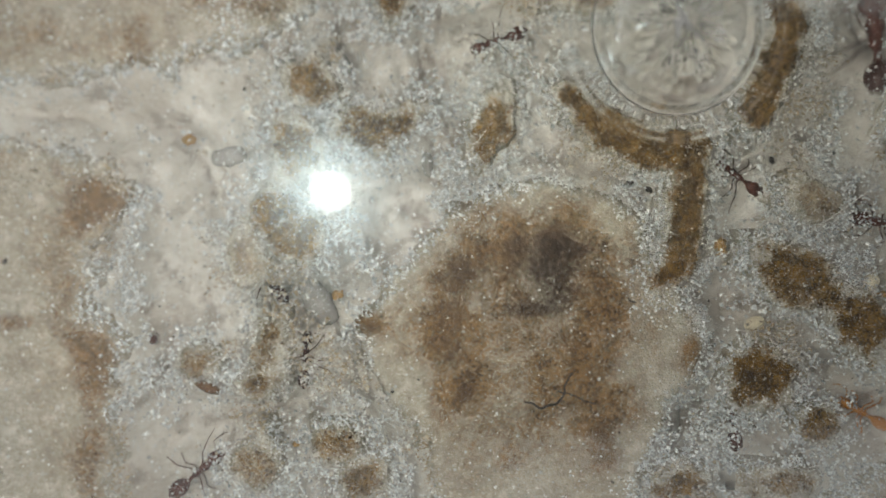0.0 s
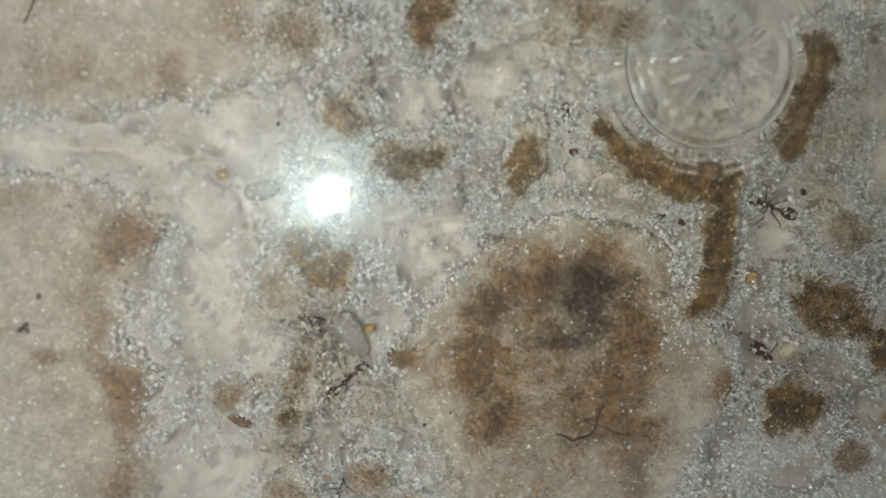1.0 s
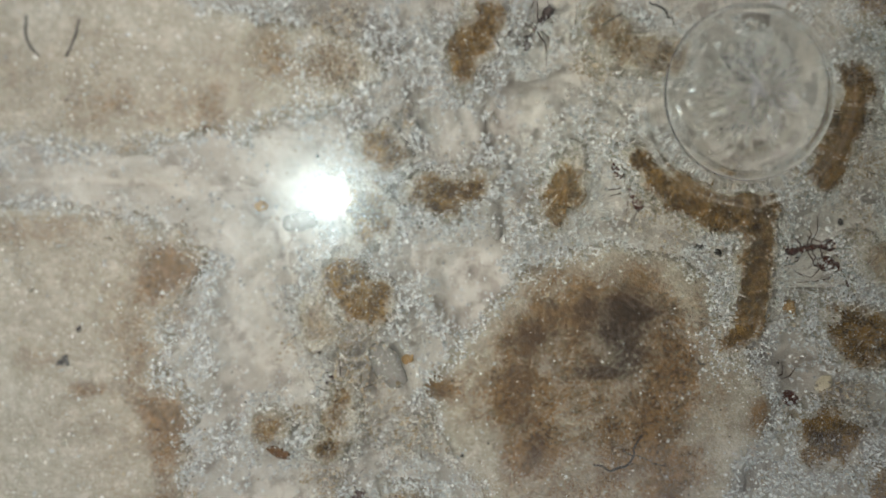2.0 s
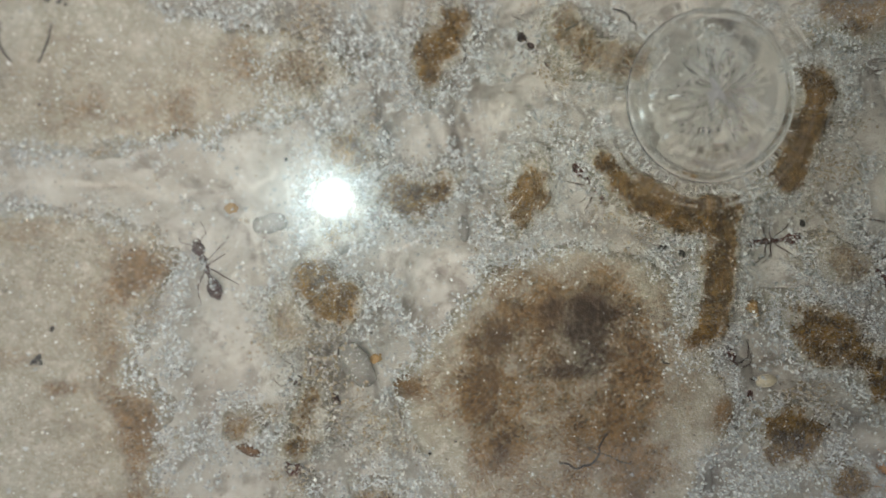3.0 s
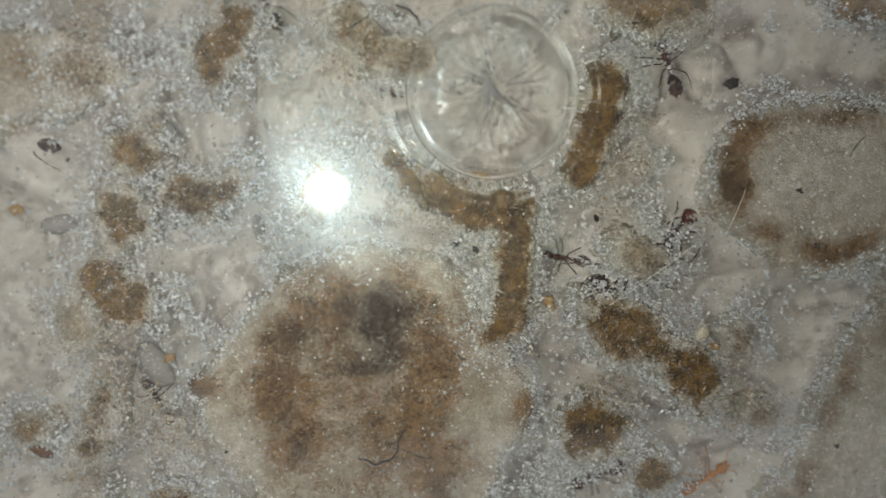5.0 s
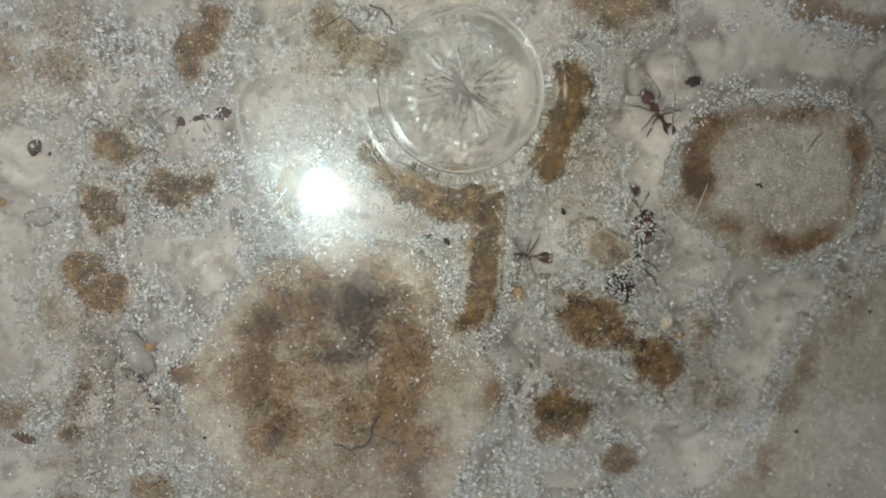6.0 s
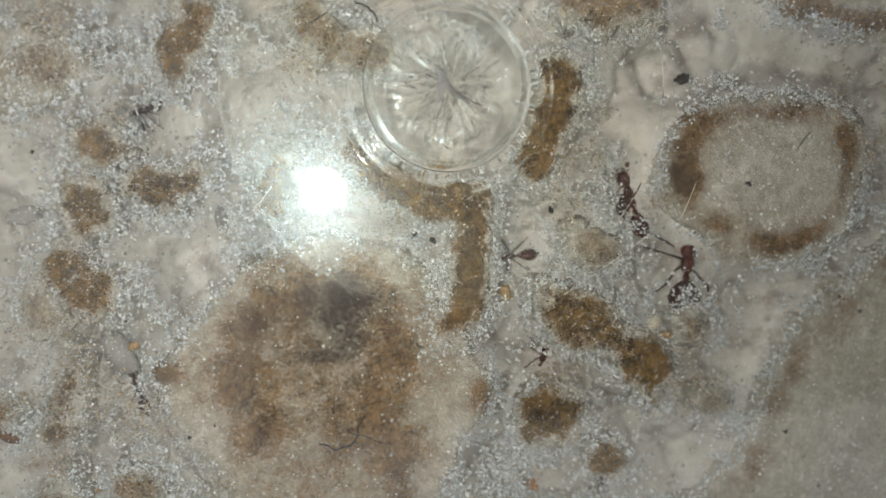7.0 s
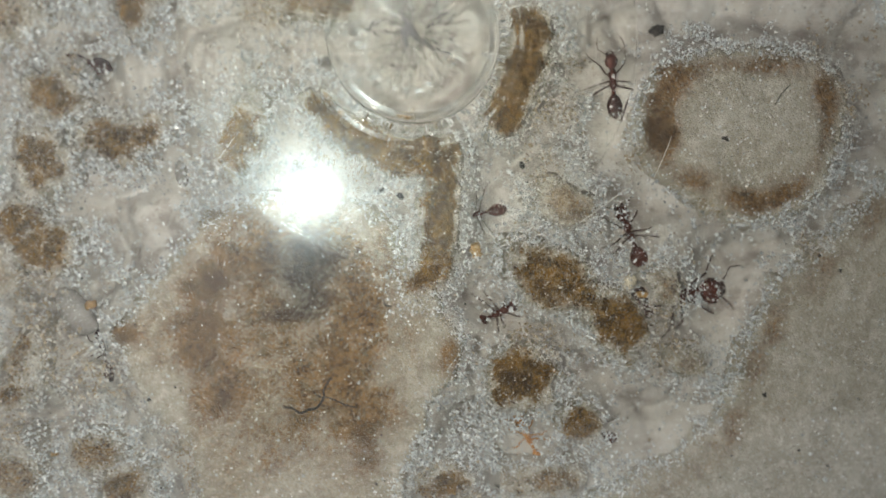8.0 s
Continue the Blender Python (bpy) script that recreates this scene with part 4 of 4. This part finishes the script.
def build_ant(length, skin, gaster_skin, leg_skin, label, stout=1.0):
    """An ant of that length in mm; x is ahead, and its feet are at z = 0."""
    s = length / 6.0
    ant = new("ant")
    up = 1.25 * s
    bm = bmesh.new()
    ball(bm, (2.15 * s, 0, up), (0.72 * s, 0.66 * s * stout, 0.5 * s), 0.25, 0.2)
    head = part("head", bm, skin, ant)
    for side in (-1, 1):
        bm = bmesh.new()
        ball(bm, (2.2 * s, side * 0.52 * s * stout, up + 0.2 * s), (0.13 * s, 0.1 * s, 0.12 * s), seg=8)
        part("eye", bm, soot_mat, head)
        bm = bmesh.new()
        tube(bm, [(2.65 * s, side * 0.3 * s, up - 0.12 * s), (2.95 * s, side * 0.28 * s, up - 0.15 * s), (3.1 * s, side * 0.05 * s, up - 0.16 * s)], [0.13 * s, 0.1 * s, 0.03 * s])
        part("mandible", bm, leg_skin, head)
        bm = bmesh.new()
        tube(bm, [(2.6 * s, side * 0.3 * s, up + 0.15 * s), (3.0 * s, side * 0.85 * s, up + 0.35 * s), (3.25 * s, side * 1.25 * s, up + 0.3 * s), (3.9 * s, side * 1.2 * s, up), (4.4 * s, side * 1.0 * s, up - 0.25 * s)], [0.045 * s, 0.04 * s, 0.04 * s, 0.045 * s, 0.03 * s])
        part("antenna", bm, leg_skin, head)
    bm = bmesh.new()
    ball(bm, (1.0 * s, 0, up + 0.05 * s), (0.62 * s, 0.42 * s * stout, 0.42 * s), 0.15, 0.25)
    ball(bm, (0.15 * s, 0, up + 0.02 * s), (0.62 * s, 0.34 * s * stout, 0.34 * s), 0.1, 0.35)
    part("thorax", bm, skin, ant)
    bm = bmesh.new()
    ball(bm, (-0.62 * s, 0, up), (0.24 * s, 0.2 * s, 0.26 * s), seg=10)
    part("petiole", bm, skin, ant)
    bm = bmesh.new()
    ball(bm, (-1.85 * s, 0, up + 0.02 * s), (1.15 * s, 0.78 * s * stout, 0.68 * s * stout), 0.3, 0.55, 18)
    gaster = part("gaster", bm, gaster_skin, ant)
    bm = bmesh.new()
    ball(bm, (-2.35 * s, 0, up + 0.03 * s), (0.3 * s, 0.735 * s * stout, 0.645 * s * stout), 0.0, 0.45, 18)
    part("gaster_band", bm, leg_skin, gaster)
    legs = []
    for side in (-1, 1):
        for k, (root, reach, ahead) in enumerate(((0.95, 1.9, 1.35), (0.45, 2.15, 0.0), (0.05, 2.25, -1.7))):
            bm = bmesh.new()
            tube(bm, [(0, 0, 0), (ahead * 0.12 * s, side * 0.35 * s, -0.15 * s), (ahead * 0.5 * s, side * reach * 0.55 * s, 0.35 * s),
                      (ahead * 0.95 * s, side * reach * 0.88 * s, -0.55 * s), (ahead * 1.25 * s, side * reach * 1.02 * s, -up + 0.08 * s), (ahead * 1.45 * s, side * reach * 1.1 * s, -up + 0.04 * s)],
                 [0.09 * s, 0.07 * s, 0.065 * s, 0.045 * s, 0.032 * s, 0.022 * s])
            leg = part("leg", bm, leg_skin, ant)
            leg.location = (root * s * MM, side * 0.25 * s * MM, (up - 0.1 * s) * MM)
            legs.append((leg, side, k))
    tagged(ant, label, "ant", "ants")
    return ant, legs


ANT_KINDS = {
    "tail_worker": (5.2, ant_red, ant_red, ant_leg, "red-brown worker ant with thin dark legs", 0.85),
    "queen": (9.6, ant_red, ant_dark, ant_leg, "large red-brown queen ant with a dark swollen gaster", 1.2),
    "red_worker": (6.8, ant_red, ant_red, ant_leg, "glossy red worker ant in the open chamber", 0.95),
    "lower_worker": (5.8, ant_red, ant_red, ant_leg, "red-headed worker ant beside a brown sand pillar", 0.95),
    "upper_worker": (5.8, ant_red, ant_dark, ant_leg, "dark red worker ant near the round sand island", 0.9),
    "left_worker": (5.0, ant_dark, ant_dark, ant_leg, "dark worker ant with spread antennae", 0.85),
    "grey_worker": (5.4, ant_dark, ant_dark, ant_leg, "dark worker ant deep in the pale chamber", 0.9),
    "far_left_worker": (5.6, ant_red, ant_dark, ant_leg, "brown worker ant beside the pale sand wall", 0.9),
    "bottom_worker": (6.0, ant_red, ant_red, ant_leg, "red worker ant hurrying through white grains", 0.95),
    "cup_worker": (5.0, ant_red, ant_red, ant_leg, "worker ant passing under the suction cup", 0.9),
    "callow": (5.6, callow_skin, callow_skin, callow_skin, "young orange worker ant with a soft pale skin", 0.8),
    "dark_worker": (5.6, ant_dark, ant_red, ant_leg, "dark worker ant on the pale chamber floor", 0.9),
    "top_worker": (5.0, ant_dark, ant_dark, ant_leg, "dark worker ant among thick white grains", 0.9),
}
# seconds, x, y in mm, heading in degrees
ANT_ROWS = {
    'tail_worker': [(0, 30.1, 0.8, 145), (0.5, 30.0, 0.6, 150), (1, 30.4, 0.9, 160), (1.7, 30.6, -0.2, 185), (2.8, 30.5, 0.8, 190), (3.5, 30.8, 0.2, 170), (4, 29.2, 0.1, 165), (4.5, 29.7, -1.2, 160), (5, 29.6, -1.5, 170), (5.2, 29.6, -1.6, 172), (6.3, 28.8, -2.2, 175), (6.5, 28.6, -2.4, 178), (7, 28.5, -2.1, 185), (7.5, 28.2, -1.9, 190), (8, 28.2, -1.9, 190)],
    'queen': [(0, 41.0, 12.1, 100), (0.5, 42.0, -3.7, 75), (1, 45.0, -0.6, 60), (1.7, 41.0, 0.8, 80), (2.8, 43.0, 0.4, 85), (3.5, 41.1, 2.1, 80), (4, 40.8, 0.7, 60), (4.5, 39.6, -0.0, 50), (5, 34.4, -2.7, 30), (5.2, 34.8, -2.7, 40), (6.3, 40.4, -2.4, 78), (6.5, 43.1, -3.2, 82), (7, 44.6, -3.3, 85), (7.5, 47.6, -8.3, 85), (7.7, 47.5, -9.5, 60), (8, 45.8, -9.8, 8)],
    'red_worker': [(0, 43.7, -3.2, 170), (0.5, 45.4, -7.3, 150), (1, 43.9, -3.6, 120), (1.7, 32.7, -1.4, 170), (2.8, 38.9, -4.2, 165), (3.5, 40.3, 7.3, 80), (4, 41.7, 5.3, 60), (4.5, 40.8, 1.7, 50), (5, 39.3, 1.1, 220), (5.2, 39.0, 1.1, 225), (6.3, 41.4, 2.7, 95), (6.5, 40.9, 3.0, 100), (7, 39.6, 2.6, 110), (7.5, 40.9, -2.8, 120), (8, 42.1, -4.4, 112)],
    'lower_worker': [(0, 29.9, -20.8, 95), (0.5, 30.9, -14.3, 120), (1, 31.1, -13.2, 135), (1.7, 27.7, -12.7, 150), (2.8, 26.9, -11.3, 120), (3.5, 29.6, -12.4, 100), (4, 28.8, -20.8, 60), (4.5, 36.6, -14.8, 30), (5, 32.4, -21.3, 200), (5.2, 27.5, -19.7, 240), (6.3, 30.1, -12.6, 65), (6.5, 30.5, -12.2, 60), (7, 31.2, -11.8, 70), (7.5, 30.3, -10.7, 80), (8, 29.4, -11.1, 25)],
    'upper_worker': [(0, 42.8, 3.3, 80), (1, 42.2, 3.0, 90), (1.7, 36.7, 2.8, 120), (2.8, 42.3, 14.6, 110), (3.5, 39.1, 18.8, 150), (4, 39.3, 16.8, 150), (4.5, 39.0, 16.5, 30), (5, 38.3, 15.3, 110), (5.2, 38.3, 14.6, 100), (6.3, 41.1, 9.2, 130), (6.5, 40.3, 7.9, 110), (7, 39.1, 4.2, 80), (7.5, 38.6, 15.5, 100), (8, 39.6, 9.1, 95)],
    'left_worker': [(0, -7.9, -14.8, 85), (0.5, -7.2, -14.4, 60), (1, -7.2, -13.9, 40), (1.5, -9.0, -12.6, 100), (1.7, -10.2, -12.4, 120), (2.8, -10.3, -12.0, 150), (3.5, -9.9, -11.7, 150), (4.5, -7.0, -13.0, 120), (8, -4.9, -13.6, 100)],
    'grey_worker': [(0, -11.2, -7.9, 140), (1, -10.6, -8.0, 150), (1.7, -11.7, -7.5, 110), (2.8, -18.4, -2.4, 95), (3, -18.9, -1.4, 110), (3.5, -19.5, 4.3, 105), (4, -18.6, 4.8, 92), (4.5, -16.4, 9.2, 130), (5.2, -15.5, 9.8, 170), (6.3, -13.7, 10.4, 60), (6.5, -13.3, 10.2, 60), (7, -4.7, 11.1, 20), (7.5, -3.5, 11.9, 200), (8, -5.4, 11.6, 160)],
    'far_left_worker': [(0, -21.4, -15.0, 75), (0.3, -23.4, -21.6, 260), (0.6, -23.9, -23.4, 265), (1, -24.5, -26.0, 270), (8, -28.5, -26.0, 200)],
    'bottom_worker': [(0, -17.4, -24.6, 40), (0.3, -13.8, -21.4, 30), (0.6, -8.2, -21.3, 330), (0.9, -7.1, -22.1, 250), (1.2, -8.8, -23.5, 260), (1.7, -10.5, -23.9, 60), (2.8, -11.1, -20.0, 20), (3.3, -11.4, -22.1, 200), (4, -10.0, -23.8, 190), (8, -14.6, -26.8, 180)],
    'cup_worker': [(0, 8.6, 12.2, 200), (0.5, 10.3, 9.5, 260), (1, 12.1, 7.5, 280), (1.7, 13.9, 5.3, 300), (2.8, 13.6, 5.6, 300), (4.5, 14.3, 7.1, 100), (5.2, 12.3, 16.8, 150), (6.3, -3.5, 9.8, 200), (7, -5.9, 10.8, 150), (7.7, -4.7, 9.9, 150), (8, -5.8, 11.6, 150)],
    'callow': [(0, 42.5, -20.6, 150), (0.5, 43.5, -19.5, 150), (1.5, 43.0, -19.0, 140), (2.8, 43.1, -21.9, 160), (4, 44.8, -20.6, 25), (4.5, 43.9, -20.1, 30), (5, 42.3, -22.3, 30), (5.2, 42.1, -23.6, 40), (6.3, 33.1, -26.5, 120), (7, 31.0, -26.0, 110), (7.5, 29.8, -25.2, 110), (8, 32.4, -22.9, 115)],
    'dark_worker': [(0, 37.0, -29.3, 90), (1.7, 38.1, -27.1, 90), (4.5, 38.3, -26.0, 100), (6.3, 37.0, -29.2, 110), (7, 37.0, -24.6, 100), (7.5, 40.4, -20.3, 150), (8, 39.0, -22.2, 140)],
    'top_worker': [(0, -0.1, 18.4, 0), (1.7, 5.0, 18.8, 30), (2.8, 9.0, 16.5, 130), (3, 9.2, 17.0, 140), (3.5, 7.7, 20.4, 60), (4.5, 8.1, 22.7, 90), (6.3, -8.8, 14.5, 200), (8, -9.3, 14.8, 200)],
}
ANTS = {key: build_ant(*ANT_KINDS[key]) for key in ANT_ROWS}
carried_cocoon = lump("cocoon", 31.1, -11.8, -1.6, 0.95, 0.6, 0.55, 20, cream, "cream oval ant cocoon moved by a worker ant", "cocoon", 45, 0.08, "cocoons")


# ---- the phone above the glass, whose torch lights the nest ----
def build_phone():
    phone = new("phone")
    bm = bmesh.new()
    bmesh.ops.create_circle(bm, cap_ends=True, segments=32, radius=7.6)
    torch = part("torch", bm, lamp_mat, phone, "glowing white torch lens")
    torch.rotation_euler = (0, radians(-11), 0)
    bm = bmesh.new()
    bmesh.ops.create_uvsphere(bm, u_segments=20, v_segments=12, radius=1.6)
    bmesh.ops.delete(bm, geom=[v for v in bm.verts if v.co.z > 0.05], context="VERTS")
    part("diode", bm, diode_mat, torch, "small bright light dome")
    bm = bmesh.new()
    lathe(bm, [(7.65, 0.0), (8.2, 0.0), (8.4, 0.3), (8.4, 2.0), (7.65, 2.0)], 48)
    part("bezel", bm, torch_case, torch, "dark ring round the torch")
    # unseen body behind the torch, added to keep room light out of the glass's reflection
    bm = bmesh.new()
    box_mesh(bm, -14, 136, -48, 32, 2.1, 10)
    bmesh.ops.bevel(bm, geom=bm.edges[:], offset=2.5, segments=3, affect="EDGES", profile=0.5)
    part("body", bm, torch_case, phone, "flat dark grey phone back")
    return tagged(phone, "dark grey phone with its white torch lit, held over the nest", "phone")


phone = build_phone()


# ---- motion of the things ----
def ant_path(rows):
    """Rows with turns split into small ones, and the height taken from the chamber floor."""
    out, last = [], None
    for t, x, y, h in rows:
        if last is not None:
            turn = (h - last[3] + 180) % 360 - 180
            h = last[3] + turn
            n = max(1, math.ceil(abs(turn) / 60), math.ceil((t - last[0]) / 0.6))
            for k in range(1, n):
                f = k / n
                out.append((last[0] + (t - last[0]) * f, last[1] + (x - last[1]) * f, last[2] + (y - last[2]) * f, last[3] + turn * f))
        last = (t, x, y, h)
        out.append(last)
    return out


def motions():
    walk(phone, [(t, m @ pose(-0.0106, -0.0011, 0.0065)) for t, m in WAY])
    for key, (ant, legs) in ANTS.items():
        rows, s = ant_path(ANT_ROWS[key]), ANT_KINDS[key][0] / 6.0
        placed = []
        for t, x, y, h in rows:
            c, si = math.cos(radians(h)), math.sin(radians(h))
            spread = np.array([(-1.5, 0), (0, 0), (1.5, 0), (0, 1.2), (0, -1.2)]) * s
            z = floor_height(x + spread[:, 0] * c - spread[:, 1] * si, y + spread[:, 0] * si + spread[:, 1] * c).mean()
            z = min(z, -2.15 * s - 0.15)
            placed.append((t, pose(x * MM, y * MM, z * MM, 0, 0, h)))
        walk(ant, placed)
        for leg, side, k in legs:
            home = leg.location.copy()
            beat = []
            for i in range(25):
                t = i * 8.0 / 24
                swing = 13 * (1 if (k + (side > 0)) % 2 else -1) * (1 if i % 2 else -1)
                beat.append((t, pose(*home, 0, 0, swing)))
            walk(leg, beat)
    walk(carried_cocoon, [(t, pose(x * MM, y * MM, z * MM, 0, 0, h)) for t, x, y, z, h in
                          ((0, 31.1, -11.8, -1.6, 20), (0.5, 31.1, -11.7, -1.6, 20), (1.0, 31.4, -11.5, -1.6, 35), (1.5, 31.6, -11.9, -1.6, 50),
                           (2.8, 29.8, -11.8, -1.6, 20), (3.5, 28.0, -10.8, -1.6, -20), (4.5, 26.0, -10.2, -2.6, -20), (8.0, 25.2, -10.0, -3.2, -20))])


motions()
